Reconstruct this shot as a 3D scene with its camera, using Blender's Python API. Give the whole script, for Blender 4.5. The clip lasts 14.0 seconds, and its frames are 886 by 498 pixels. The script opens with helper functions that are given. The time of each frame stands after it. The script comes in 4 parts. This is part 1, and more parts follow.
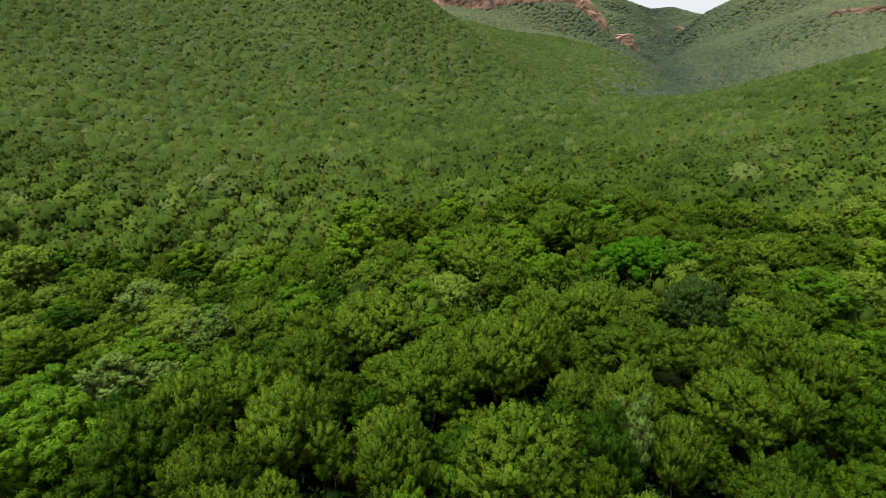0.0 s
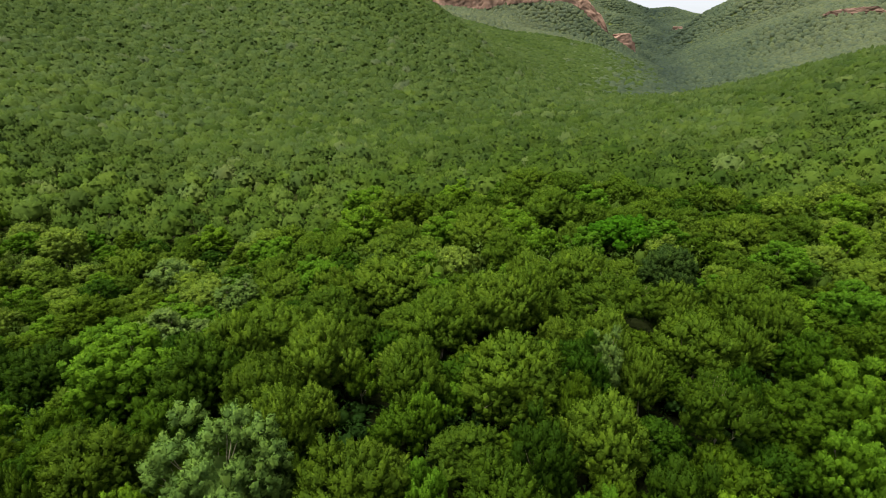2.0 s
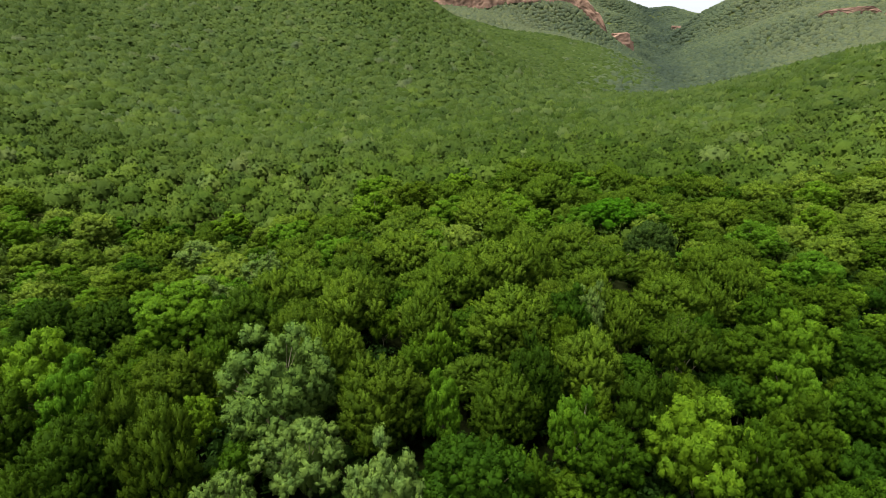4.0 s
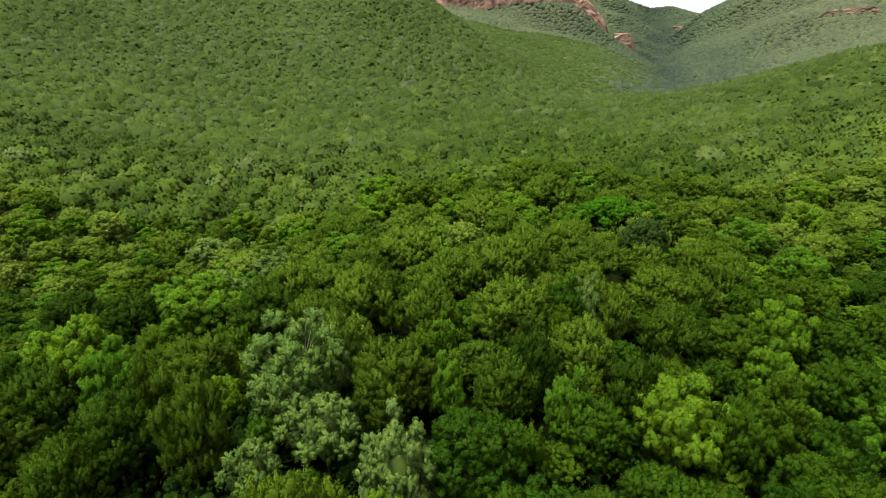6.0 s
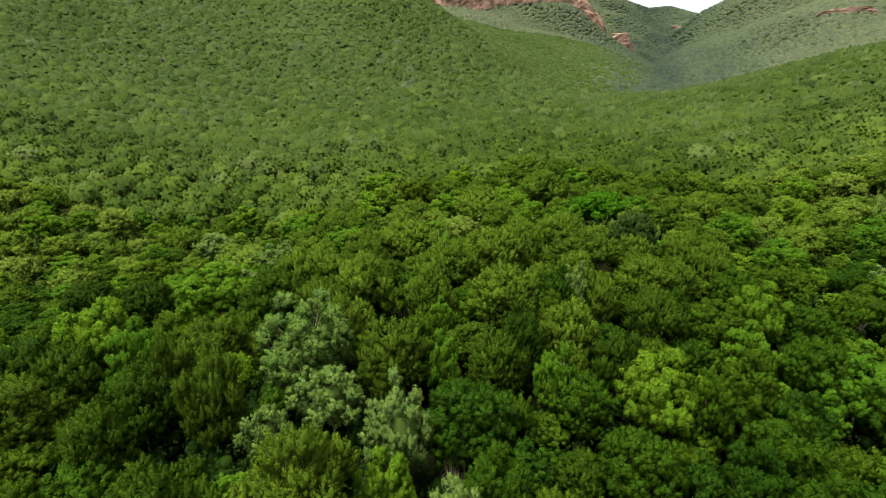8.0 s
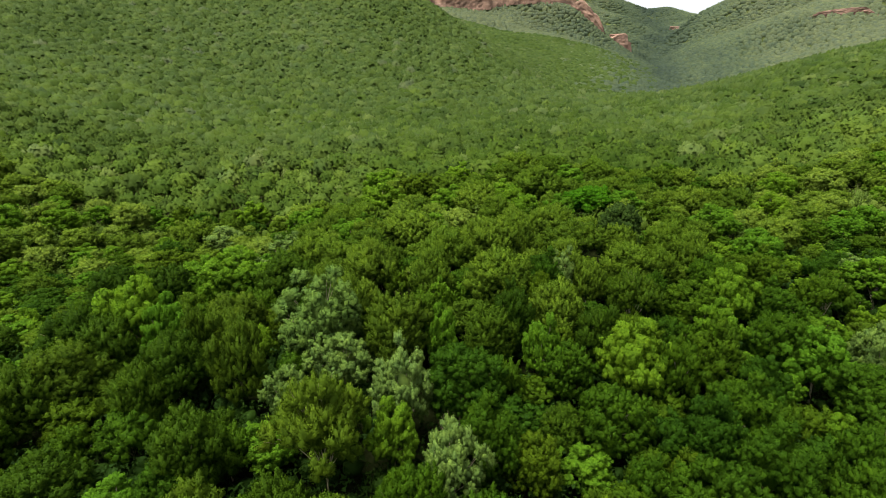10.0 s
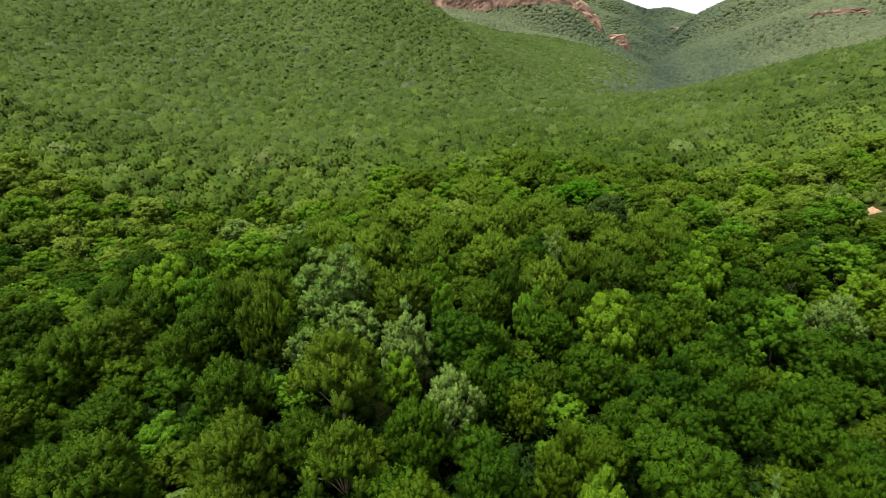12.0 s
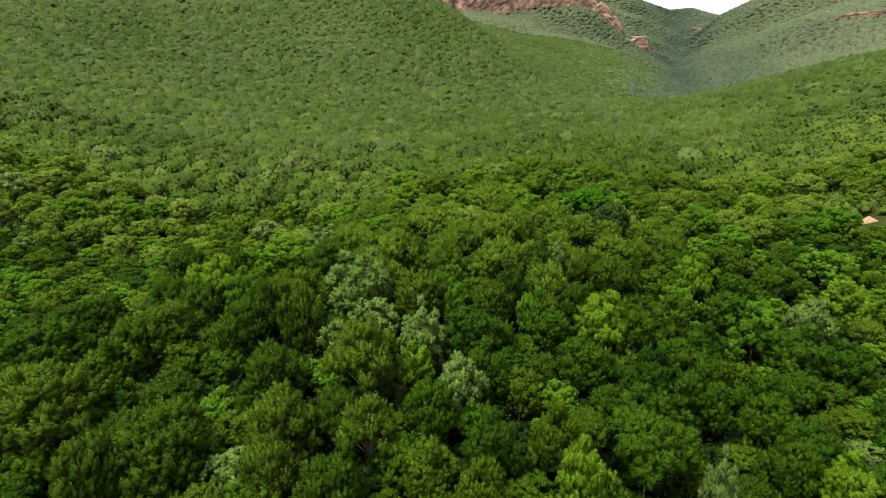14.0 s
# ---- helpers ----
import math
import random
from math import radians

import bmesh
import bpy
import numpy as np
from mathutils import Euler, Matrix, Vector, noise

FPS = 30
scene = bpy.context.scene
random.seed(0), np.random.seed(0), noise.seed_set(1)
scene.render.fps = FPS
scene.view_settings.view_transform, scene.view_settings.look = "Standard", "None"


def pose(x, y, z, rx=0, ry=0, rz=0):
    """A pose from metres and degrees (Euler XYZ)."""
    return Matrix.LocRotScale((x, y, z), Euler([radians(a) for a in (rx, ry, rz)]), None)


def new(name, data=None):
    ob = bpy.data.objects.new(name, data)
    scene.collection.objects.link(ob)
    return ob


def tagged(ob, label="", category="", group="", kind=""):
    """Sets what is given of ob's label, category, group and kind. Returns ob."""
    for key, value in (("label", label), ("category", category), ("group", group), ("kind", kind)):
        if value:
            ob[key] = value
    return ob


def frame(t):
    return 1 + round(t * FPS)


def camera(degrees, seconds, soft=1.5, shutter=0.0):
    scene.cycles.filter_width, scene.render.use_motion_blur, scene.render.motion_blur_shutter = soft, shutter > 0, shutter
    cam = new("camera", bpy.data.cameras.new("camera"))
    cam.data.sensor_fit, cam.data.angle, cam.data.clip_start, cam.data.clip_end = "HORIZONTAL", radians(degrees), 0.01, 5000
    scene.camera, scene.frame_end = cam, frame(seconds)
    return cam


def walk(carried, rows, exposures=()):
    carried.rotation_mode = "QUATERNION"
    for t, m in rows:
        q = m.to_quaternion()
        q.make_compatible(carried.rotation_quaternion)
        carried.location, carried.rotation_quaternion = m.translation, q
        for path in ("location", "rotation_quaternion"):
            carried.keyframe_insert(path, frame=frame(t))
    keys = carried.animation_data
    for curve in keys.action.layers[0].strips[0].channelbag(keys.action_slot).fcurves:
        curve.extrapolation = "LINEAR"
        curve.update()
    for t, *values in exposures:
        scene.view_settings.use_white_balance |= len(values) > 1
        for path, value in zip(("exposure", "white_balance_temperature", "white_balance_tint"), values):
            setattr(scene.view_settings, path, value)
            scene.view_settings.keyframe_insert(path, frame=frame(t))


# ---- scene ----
cam = camera(80.27, 14.0, soft=0.7)
# seconds, eye x y z, yaw, pitch, roll
ROWS = [
    (0.0, 0.0, 0.0, 40.0, 0.0, -17.0, 0.0),
    (0.5, -0.06, -3.08, 39.67, 0.01, -17.03, -0.03),
    (1.0, -0.25, -6.0, 39.35, -0.01, -17.04, -0.03),
    (1.5, -0.57, -9.33, 39.01, -0.02, -17.03, 0.04),
    (2.0, -0.92, -12.36, 38.66, -0.03, -17.05, 0.05),
    (2.5, -1.3, -15.57, 38.16, -0.03, -17.05, 0.07),
    (3.0, -1.64, -18.66, 37.82, -0.03, -17.07, 0.08),
    (3.5, -2.01, -21.96, 37.5, -0.09, -17.13, 0.08),
    (6.0, -2.72, -29.76, 38.26, 0.11, -17.13, 0.04),
    (6.5, -2.72, -30.75, 38.23, 0.09, -17.12, 0.02),
    (7.0, -2.67, -31.81, 38.24, 0.08, -17.1, -0.02),
    (7.5, -2.56, -33.32, 38.1, 0.06, -17.09, -0.02),
    (8.0, -2.37, -35.17, 38.17, 0.07, -17.13, -0.06),
    (10.5, -2.19, -45.58, 37.79, 0.03, -17.05, -0.07),
    (11.0, -2.15, -48.06, 37.54, -0.02, -17.0, -0.11),
    (11.5, -2.05, -50.56, 37.35, -0.01, -17.01, -0.17),
    (12.0, -1.99, -53.38, 37.92, 0.17, -17.05, -0.13),
    (12.5, -1.88, -56.05, 39.03, 0.82, -17.04, -0.03),
    (13.0, -1.51, -58.96, 40.46, 1.43, -17.02, 0.0),
    (13.5, -1.3, -61.57, 41.35, 1.65, -17.04, 0.07),
    (14.0, -1.15, -63.77, 41.86, 2.16, -17.09, 0.06),
]
walk(cam, [(t, pose(x, y, z, 90 + pitch, 0, yaw) @ pose(0, 0, 0, 0, 0, roll)) for t, x, y, z, yaw, pitch, roll in ROWS],
     exposures=[(0.0, 2.20), (3.5, 2.38), (7.0, 2.48), (14.0, 2.56)])

# ---- sky and sun: a bright, thinly overcast afternoon ----
SUN_UP, SUN_TURN = 72.0, -125.0
world = bpy.data.worlds.new("world")
scene.world = world
world.use_nodes = True
wn, wl = world.node_tree.nodes, world.node_tree.links
wn.clear()
sky = wn.new("ShaderNodeTexSky")
sky.sky_type, sky.sun_disc = "NISHITA", False
sky.sun_elevation, sky.sun_rotation = radians(SUN_UP), radians(SUN_TURN)
sky.dust_density, sky.air_density = 4.0, 1.0
grey = wn.new("ShaderNodeHueSaturation")
grey.inputs["Saturation"].default_value = 0.25
back = wn.new("ShaderNodeBackground")
back.inputs["Strength"].default_value = 0.058
wout = wn.new("ShaderNodeOutputWorld")
wl.new(sky.outputs[0], grey.inputs["Color"])
wl.new(grey.outputs[0], back.inputs["Color"])
wl.new(back.outputs[0], wout.inputs["Surface"])
sun = new("sun", bpy.data.lights.new("sun", "SUN"))
sun.data.energy, sun.data.angle, sun.data.color = 1.42, radians(36), (1.0, 0.95, 0.84)
sun.matrix_world = Matrix.Rotation(radians(-SUN_TURN), 4, "Z") @ Matrix.Rotation(radians(SUN_UP - 90), 4, "X")


# ---- materials ----
def nodes_of(name):
    mat = bpy.data.materials.new(name)
    mat.use_nodes = True
    tree = mat.node_tree
    tree.nodes.clear()
    out = tree.nodes.new("ShaderNodeOutputMaterial")
    return mat, tree.nodes, tree.links, out


def noise_node(n, l, scale, detail=4.0, source="Object"):
    co = n.new("ShaderNodeTexCoord")
    tex = n.new("ShaderNodeTexNoise")
    tex.inputs["Scale"].default_value, tex.inputs["Detail"].default_value = scale, detail
    l.new(co.outputs[source], tex.inputs["Vector"])
    return tex.outputs["Fac"]


def ramp(n, l, fac, stops):
    r = n.new("ShaderNodeValToRGB")
    while len(r.color_ramp.elements) < len(stops):
        r.color_ramp.elements.new(0.5)
    for e, (at, c) in zip(r.color_ramp.elements, stops):
        e.position, e.color = at, (*c, 1)
    l.new(fac, r.inputs[0])
    return r.outputs[0]


def mix(n, l, kind, fac, a, b):
    m = n.new("ShaderNodeMixRGB")
    m.blend_type = kind
    for k, v in enumerate((fac, a, b)):
        if isinstance(v, (float, int)):
            m.inputs[k].default_value = v
        elif isinstance(v, tuple):
            m.inputs[k].default_value = (*v, 1)
        else:
            l.new(v, m.inputs[k])
    return m.outputs[0]


def foliage(name, stops, thin=0.3, joined=False, gloss=0.05):
    """Leaves: the tree's own tint, then a tint for every leaf, then slow patches over the crown."""
    mat, n, l, out = nodes_of(name)
    if joined:
        own = n.new("ShaderNodeAttribute")
        own.attribute_name = "tint"
        own = own.outputs["Fac"]
    else:
        own = n.new("ShaderNodeObjectInfo").outputs["Random"]
    colour = ramp(n, l, own, stops)
    leaf = n.new("ShaderNodeNewGeometry").outputs["Random Per Island"]
    low, high = ((0.88, 0.90, 0.88), (1.12, 1.10, 1.06)) if joined else ((0.72, 0.75, 0.72), (1.32, 1.27, 1.12))
    each = ramp(n, l, leaf, [(0.0, low), (0.5, (1.0, 1.0, 1.0)), (1.0, high)])
    colour = mix(n, l, "MULTIPLY", 1.0, colour, each)
    patch = ramp(n, l, noise_node(n, l, 0.7 if not joined else 0.12), [(0.3, (0.8, 0.85, 0.98)), (0.7, (1.18, 1.1, 0.9))])
    colour = mix(n, l, "MULTIPLY", 1.0, colour, patch)
    b = n.new("ShaderNodeBsdfPrincipled")
    b.inputs["Roughness"].default_value = 0.75
    b.inputs["Specular IOR Level"].default_value = gloss
    l.new(colour, b.inputs["Base Color"])
    t = n.new("ShaderNodeBsdfTranslucent")
    l.new(mix(n, l, "MULTIPLY", 1.0, colour, (1.1, 1.2, 0.6)), t.inputs["Color"])
    m = n.new("ShaderNodeMixShader")
    m.inputs[0].default_value = thin
    l.new(b.outputs[0], m.inputs[1])
    l.new(t.outputs[0], m.inputs[2])
    l.new(m.outputs[0], out.inputs["Surface"])
    return mat


def plain(name, fine, coarse, stops, rough=0.9, bump=0.4, dist=0.05):
    """A matt natural surface with coarse patches and fine grain."""
    mat, n, l, out = nodes_of(name)
    b = n.new("ShaderNodeBsdfPrincipled")
    b.inputs["Roughness"].default_value = rough
    b.inputs["Specular IOR Level"].default_value = 0.2
    grain = noise_node(n, l, fine, 8.0)
    colour = ramp(n, l, noise_node(n, l, coarse, 6.0), stops)
    colour = mix(n, l, "MULTIPLY", 1.0, colour, ramp(n, l, grain, [(0.3, (0.65, 0.65, 0.65)), (0.7, (1.3, 1.3, 1.3))]))
    l.new(colour, b.inputs["Base Color"])
    bm = n.new("ShaderNodeBump")
    bm.inputs["Strength"].default_value, bm.inputs["Distance"].default_value = bump, dist
    l.new(grain, bm.inputs["Height"])
    l.new(bm.outputs[0], b.inputs["Normal"])
    l.new(b.outputs[0], out.inputs["Surface"])
    return mat


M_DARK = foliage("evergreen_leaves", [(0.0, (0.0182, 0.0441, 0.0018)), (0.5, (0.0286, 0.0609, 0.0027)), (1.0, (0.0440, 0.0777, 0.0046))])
# evergreen leaves again, lightened: the veil of distance is put into their colour
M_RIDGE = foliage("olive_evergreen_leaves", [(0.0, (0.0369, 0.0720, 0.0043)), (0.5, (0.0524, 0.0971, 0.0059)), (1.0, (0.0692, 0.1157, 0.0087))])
M_MID = foliage("green_leaves", [(0.0, (0.0175, 0.0501, 0.0022)), (0.5, (0.0283, 0.0667, 0.0022)), (1.0, (0.0459, 0.0816, 0.0032))])
M_YELLOW = foliage("light_leaves", [(0.0, (0.0518, 0.1272, 0.0064)), (1.0, (0.0855, 0.1599, 0.0078))], 0.35)
M_PALE = foliage("grey_green_leaves", [(0.0, (0.0711, 0.1282, 0.0240)), (1.0, (0.1034, 0.1654, 0.0382))], 0.25)
M_OLIVE = foliage("olive_leaves", [(0.0, (0.0460, 0.0870, 0.0049)), (1.0, (0.0600, 0.0984, 0.0061))])
M_LIME = foliage("lime_leaves", [(0.0, (0.0351, 0.1140, 0.0027)), (1.0, (0.0404, 0.1229, 0.0027))], 0.4)
M_BLUE = foliage("blue_green_leaves", [(0.0, (0.0263, 0.0554, 0.0090)), (1.0, (0.0351, 0.0648, 0.0116))])
# bluer and greyer from M_EDGE over M_LOWER to M_WOOD: haze put into colour
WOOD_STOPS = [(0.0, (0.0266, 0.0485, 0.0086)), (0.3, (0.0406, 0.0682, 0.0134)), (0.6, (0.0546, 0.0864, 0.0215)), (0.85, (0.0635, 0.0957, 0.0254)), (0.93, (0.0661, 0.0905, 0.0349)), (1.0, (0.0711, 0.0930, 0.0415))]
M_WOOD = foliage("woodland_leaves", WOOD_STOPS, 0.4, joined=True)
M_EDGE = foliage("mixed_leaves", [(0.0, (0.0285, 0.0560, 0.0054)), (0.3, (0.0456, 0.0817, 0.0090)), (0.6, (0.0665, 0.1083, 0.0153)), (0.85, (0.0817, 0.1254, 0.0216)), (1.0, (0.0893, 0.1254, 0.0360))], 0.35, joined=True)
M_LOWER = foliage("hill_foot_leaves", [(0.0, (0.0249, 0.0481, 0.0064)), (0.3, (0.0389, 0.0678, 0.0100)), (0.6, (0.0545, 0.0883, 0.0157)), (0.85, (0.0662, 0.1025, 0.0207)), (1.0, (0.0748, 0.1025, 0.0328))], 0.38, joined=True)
# greyed, bluish leaf colour carries the distance haze of the mountains
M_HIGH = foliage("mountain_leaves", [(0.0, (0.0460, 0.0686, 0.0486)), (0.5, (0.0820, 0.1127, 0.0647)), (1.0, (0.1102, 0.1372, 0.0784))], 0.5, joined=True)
M_SLOPE = foliage("slope_leaves", [(0.0, (0.0642, 0.1118, 0.0090)), (0.5, (0.0914, 0.1481, 0.0135)), (1.0, (0.1235, 0.1822, 0.0270))], 0.38)
# darkest leaves of all: shade under the crowns is put into their colour
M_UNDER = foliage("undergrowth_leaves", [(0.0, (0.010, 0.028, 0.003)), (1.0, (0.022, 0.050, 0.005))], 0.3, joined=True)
M_BARK = plain("pale_bark", 9.0, 1.2, [(0.3, (0.17, 0.14, 0.085)), (0.7, (0.36, 0.32, 0.21))], dist=0.03)
M_DRY = plain("dry_brown_twigs", 7.0, 0.9, [(0.3, (0.11, 0.085, 0.05)), (0.7, (0.22, 0.17, 0.11))], dist=0.02)
M_SOIL = plain("orange_soil", 3.0, 0.4, [(0.3, (0.20, 0.115, 0.06)), (0.7, (0.30, 0.19, 0.11))], dist=0.1)


def rock():
    mat, n, l, out = nodes_of("red_sandstone")
    b = n.new("ShaderNodeBsdfPrincipled")
    b.inputs["Roughness"].default_value = 0.92
    co = n.new("ShaderNodeTexCoord")
    mp = n.new("ShaderNodeMapping")
    mp.inputs["Scale"].default_value = (0.05, 0.05, 0.16)
    l.new(co.outputs["Object"], mp.inputs["Vector"])
    strata = n.new("ShaderNodeTexNoise")
    strata.inputs["Scale"].default_value, strata.inputs["Detail"].default_value = 1.0, 6.0
    l.new(mp.outputs[0], strata.inputs["Vector"])
    colour = ramp(n, l, strata.outputs["Fac"], [(0.3, (0.19, 0.112, 0.078)), (0.5, (0.25, 0.150, 0.105)), (0.7, (0.31, 0.20, 0.145))])
    stain = ramp(n, l, noise_node(n, l, 0.06, 8.0), [(0.38, (0.45, 0.45, 0.42)), (0.6, (1.1, 1.1, 1.1))])
    l.new(mix(n, l, "MULTIPLY", 1.0, colour, stain), b.inputs["Base Color"])
    l.new(b.outputs[0], out.inputs["Surface"])
    return mat


M_ROCK = rock()


def land():
    """Near-black leaf litter under the tall forest, grass and herbs on the open slopes."""
    mat, n, l, out = nodes_of("grass_and_litter")
    b = n.new("ShaderNodeBsdfPrincipled")
    b.inputs["Roughness"].default_value = 0.95
    b.inputs["Specular IOR Level"].default_value = 0.0
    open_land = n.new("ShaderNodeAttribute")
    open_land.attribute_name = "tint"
    # the deep shade between the trees is put into this ground colour
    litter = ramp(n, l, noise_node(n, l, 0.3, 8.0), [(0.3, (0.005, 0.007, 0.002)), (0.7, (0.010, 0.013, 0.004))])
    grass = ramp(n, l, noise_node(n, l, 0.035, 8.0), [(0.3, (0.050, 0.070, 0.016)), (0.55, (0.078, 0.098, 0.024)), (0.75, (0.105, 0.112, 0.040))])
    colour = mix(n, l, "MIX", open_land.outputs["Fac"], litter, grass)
    grain = noise_node(n, l, 0.9, 8.0)
    l.new(mix(n, l, "MULTIPLY", 1.0, colour, ramp(n, l, grain, [(0.3, (0.6, 0.62, 0.6)), (0.7, (1.3, 1.3, 1.3))])), b.inputs["Base Color"])
    bm = n.new("ShaderNodeBump")
    bm.inputs["Strength"].default_value, bm.inputs["Distance"].default_value = 0.7, 0.4
    l.new(grain, bm.inputs["Height"])
    l.new(bm.outputs[0], b.inputs["Normal"])
    l.new(b.outputs[0], out.inputs["Surface"])
    return mat


M_GROUND = land()

# ---- the lie of the land: broad swells and hollows (x, y, reach, height) on a rising plain ----
NEAR_SWELLS = [
    (-90, -20, 48, -3.2), (-30, -20, 48, -9.8), (30, -20, 48, -6.6), (90, -20, 48, -12.4), (-90, 45, 48, -12.8), (-30, 45, 48, 7),
    (30, 45, 48, -7.5), (90, 45, 48, -6.5), (-90, 110, 48, -16.3), (-30, 110, 48, -14.7), (30, 110, 48, 3.7), (90, 110, 48, -14.8)]
SLOPE_SWELLS = [
    (-190, 200, 85, -8.8), (-90, 200, 85, -19.4), (10, 200, 85, 2.5), (110, 200, 85, -11.7), (210, 200, 85, -2.8), (-280, 330, 110, 2.2),
    (-140, 330, 110, -17.5), (0, 330, 110, -13.1), (140, 330, 110, -29.4), (270, 330, 110, 34.5), (-360, 520, 170, 8.8), (-160, 520, 170, -47.3),
    (40, 520, 170, 36.9), (240, 520, 170, -67.5), (460, 520, 170, 42.8), (-300, 800, 240, 44.9), (0, 800, 240, 4.8), (300, 800, 240, -56.4),
    (620, 800, 240, -31.2), (-60, 640, 110, 35.1), (60, 640, 110, -9.3), (160, 640, 110, -22.9), (260, 640, 110, -6.9), (370, 640, 110, -4.2),
    (60, 850, 100, -32.9), (160, 850, 100, -0.2), (270, 850, 110, 22.4), (400, 820, 110, -29.7), (-180, 680, 120, 15.3)]
MOUNTAIN_SWELLS = [
    (-100, 1150, 280, 54.2), (220, 1150, 280, 3.7), (520, 1150, 280, -46.3), (860, 1150, 280, 62.5), (0, 1600, 340, 27.2), (400, 1600, 340, -27.9),
    (800, 1600, 340, 32.3), (350, 1040, 130, -35.1), (470, 1240, 140, -74), (240, 1160, 120, 57.7), (580, 1290, 110, 32.4), (100, 1120, 150, -23),
    (640, 1120, 160, -7.8), (-20, 1130, 150, -21.4), (300, 1330, 150, 26.7), (-540, 580, 170, 38)]
HIGH_SWELLS = [
    (820, 2100, 90, 52.7), (900, 2120, 80, -20.4), (980, 2120, 80, -29.5), (740, 2080, 90, -22.8), (690, 1480, 60, 31.6), (770, 1500, 70, 2.5),
    (860, 1500, 80, -3.9), (640, 1600, 80, 24.3), (330, 1190, 50, -15.5), (400, 1200, 50, -5.4), (270, 1180, 50, 29.5), (440, 1250, 50, -16.7),
    (960, 1500, 90, 1.3)]


def ground_height(x, y):
    """Height of the ground at x, y (arrays)."""
    x, y = np.asarray(x, float), np.asarray(y, float)
    z = 14.6 + 0.1458 * np.where(y < 2120, y, 2120 - 0.6 * (y - 2120))
    for hx, hy, s, h in NEAR_SWELLS + SLOPE_SWELLS + MOUNTAIN_SWELLS:
        z = z + h * np.exp(-((x - hx) ** 2 + (y - hy) ** 2) / (2 * s * s))
    # the upper valley: a V-shaped cut with side ravines
    axis = np.interp(y, (420, 560, 800, 950, 1293, 1460, 1750, 2100), (182, 265, 355, 400, 488, 592, 690, 760))
    floor = np.interp(y, (800, 950, 1293, 1460, 1750, 2100, 2500), (47, 58, 86, 112, 175, 296, 230))
    ravine = 1 + 0.22 * np.sin(y / 62 + 0.6 * np.sin(x / 90)) + 0.12 * np.sin(y / 27 + x / 140)
    left = np.logaddexp(0, (axis - x) / 10) * 10 * ravine * np.interp(y, (950, 1080, 1150, 1250, 1500), (0.32, 0.5, 0.8, 0.62, 0.6))
    right = np.logaddexp(0, (x - axis) / 10) * 10 * (2 - ravine) * np.interp(y, (900, 1100, 1300, 1420, 1600, 2000), (0.36, 0.46, 0.66, 1.0, 0.5, 0.12))
    high = floor + 160 * (1 - np.exp(-left / 160)) + 250 * (1 - np.exp(-right / 250))
    w = np.clip((y - 880) / 170, 0, 1)
    w = w * w * (3 - 2 * w)
    z = z * (1 - w) + high * w
    for hx, hy, s, h in HIGH_SWELLS:
        z = z + w * h * np.exp(-((x - hx) ** 2 + (y - hy) ** 2) / (2 * s * s))
    rough = np.clip((y - 450) / 500, 0, 1)
    z = z + rough * (4.0 * np.sin(x / 31 + 1.3 * np.sin(y / 47)) * np.sin(y / 39 + 0.7 * np.sin(x / 53)))
    return z


def mesh_from(name, verts, tris, mats, smooth=None, slots=None, tint=None, normals=None):
    """A mesh of triangles from arrays; normals: one for every vertex."""
    me = bpy.data.meshes.new(name)
    verts, tris = np.asarray(verts, np.float32), np.asarray(tris, np.int32)
    me.vertices.add(len(verts))
    me.vertices.foreach_set("co", verts.ravel())
    me.loops.add(3 * len(tris))
    me.loops.foreach_set("vertex_index", tris.ravel())
    me.polygons.add(len(tris))
    me.polygons.foreach_set("loop_start", np.arange(0, 3 * len(tris), 3, dtype=np.int32))
    for m in mats:
        me.materials.append(m)
    if slots is not None:
        me.polygons.foreach_set("material_index", np.asarray(slots, np.int32))
    me.polygons.foreach_set("use_smooth", np.ones(len(tris), bool) if smooth is None else np.asarray(smooth, bool))
    if tint is not None:
        me.attributes.new("tint", "FLOAT", "POINT").data.foreach_set("value", np.asarray(tint, np.float32))
    me.update(calc_edges=True)
    if normals is not None:
        me.normals_split_custom_set_from_vertices(np.asarray(normals, float).tolist())
    return me


def grid_tris(rows, cols):
    a = (np.arange(rows - 1)[:, None] * cols + np.arange(cols - 1)).ravel()
    return np.concatenate([np.stack([a, a + 1, a + cols + 1], 1), np.stack([a, a + cols + 1, a + cols], 1)])


def build_ground():
    ys, y = [], -420.0
    while y < 3600:
        ys.append(y)
        y += 4.0 + max(0, abs(y - 40) - 120) * 0.022
    ys = np.array(ys)
    u = np.linspace(-1, 1, 181)
    u = np.sign(u) * np.abs(u) ** 1.25
    wide = 420 + 0.95 * np.clip(ys + 60, 0, None)
    x = u[None] * wide[:, None]
    yy = np.repeat(ys[:, None], len(u), 1)
    v = np.stack([x, yy, ground_height(x, yy)], -1).reshape(-1, 3)
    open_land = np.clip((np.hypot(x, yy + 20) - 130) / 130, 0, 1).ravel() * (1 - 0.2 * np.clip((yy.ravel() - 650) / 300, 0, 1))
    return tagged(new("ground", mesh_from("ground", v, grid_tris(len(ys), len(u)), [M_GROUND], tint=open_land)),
                  "grassy forest floor rising into a wooded mountain valley", "ground", kind="structure")


build_ground()

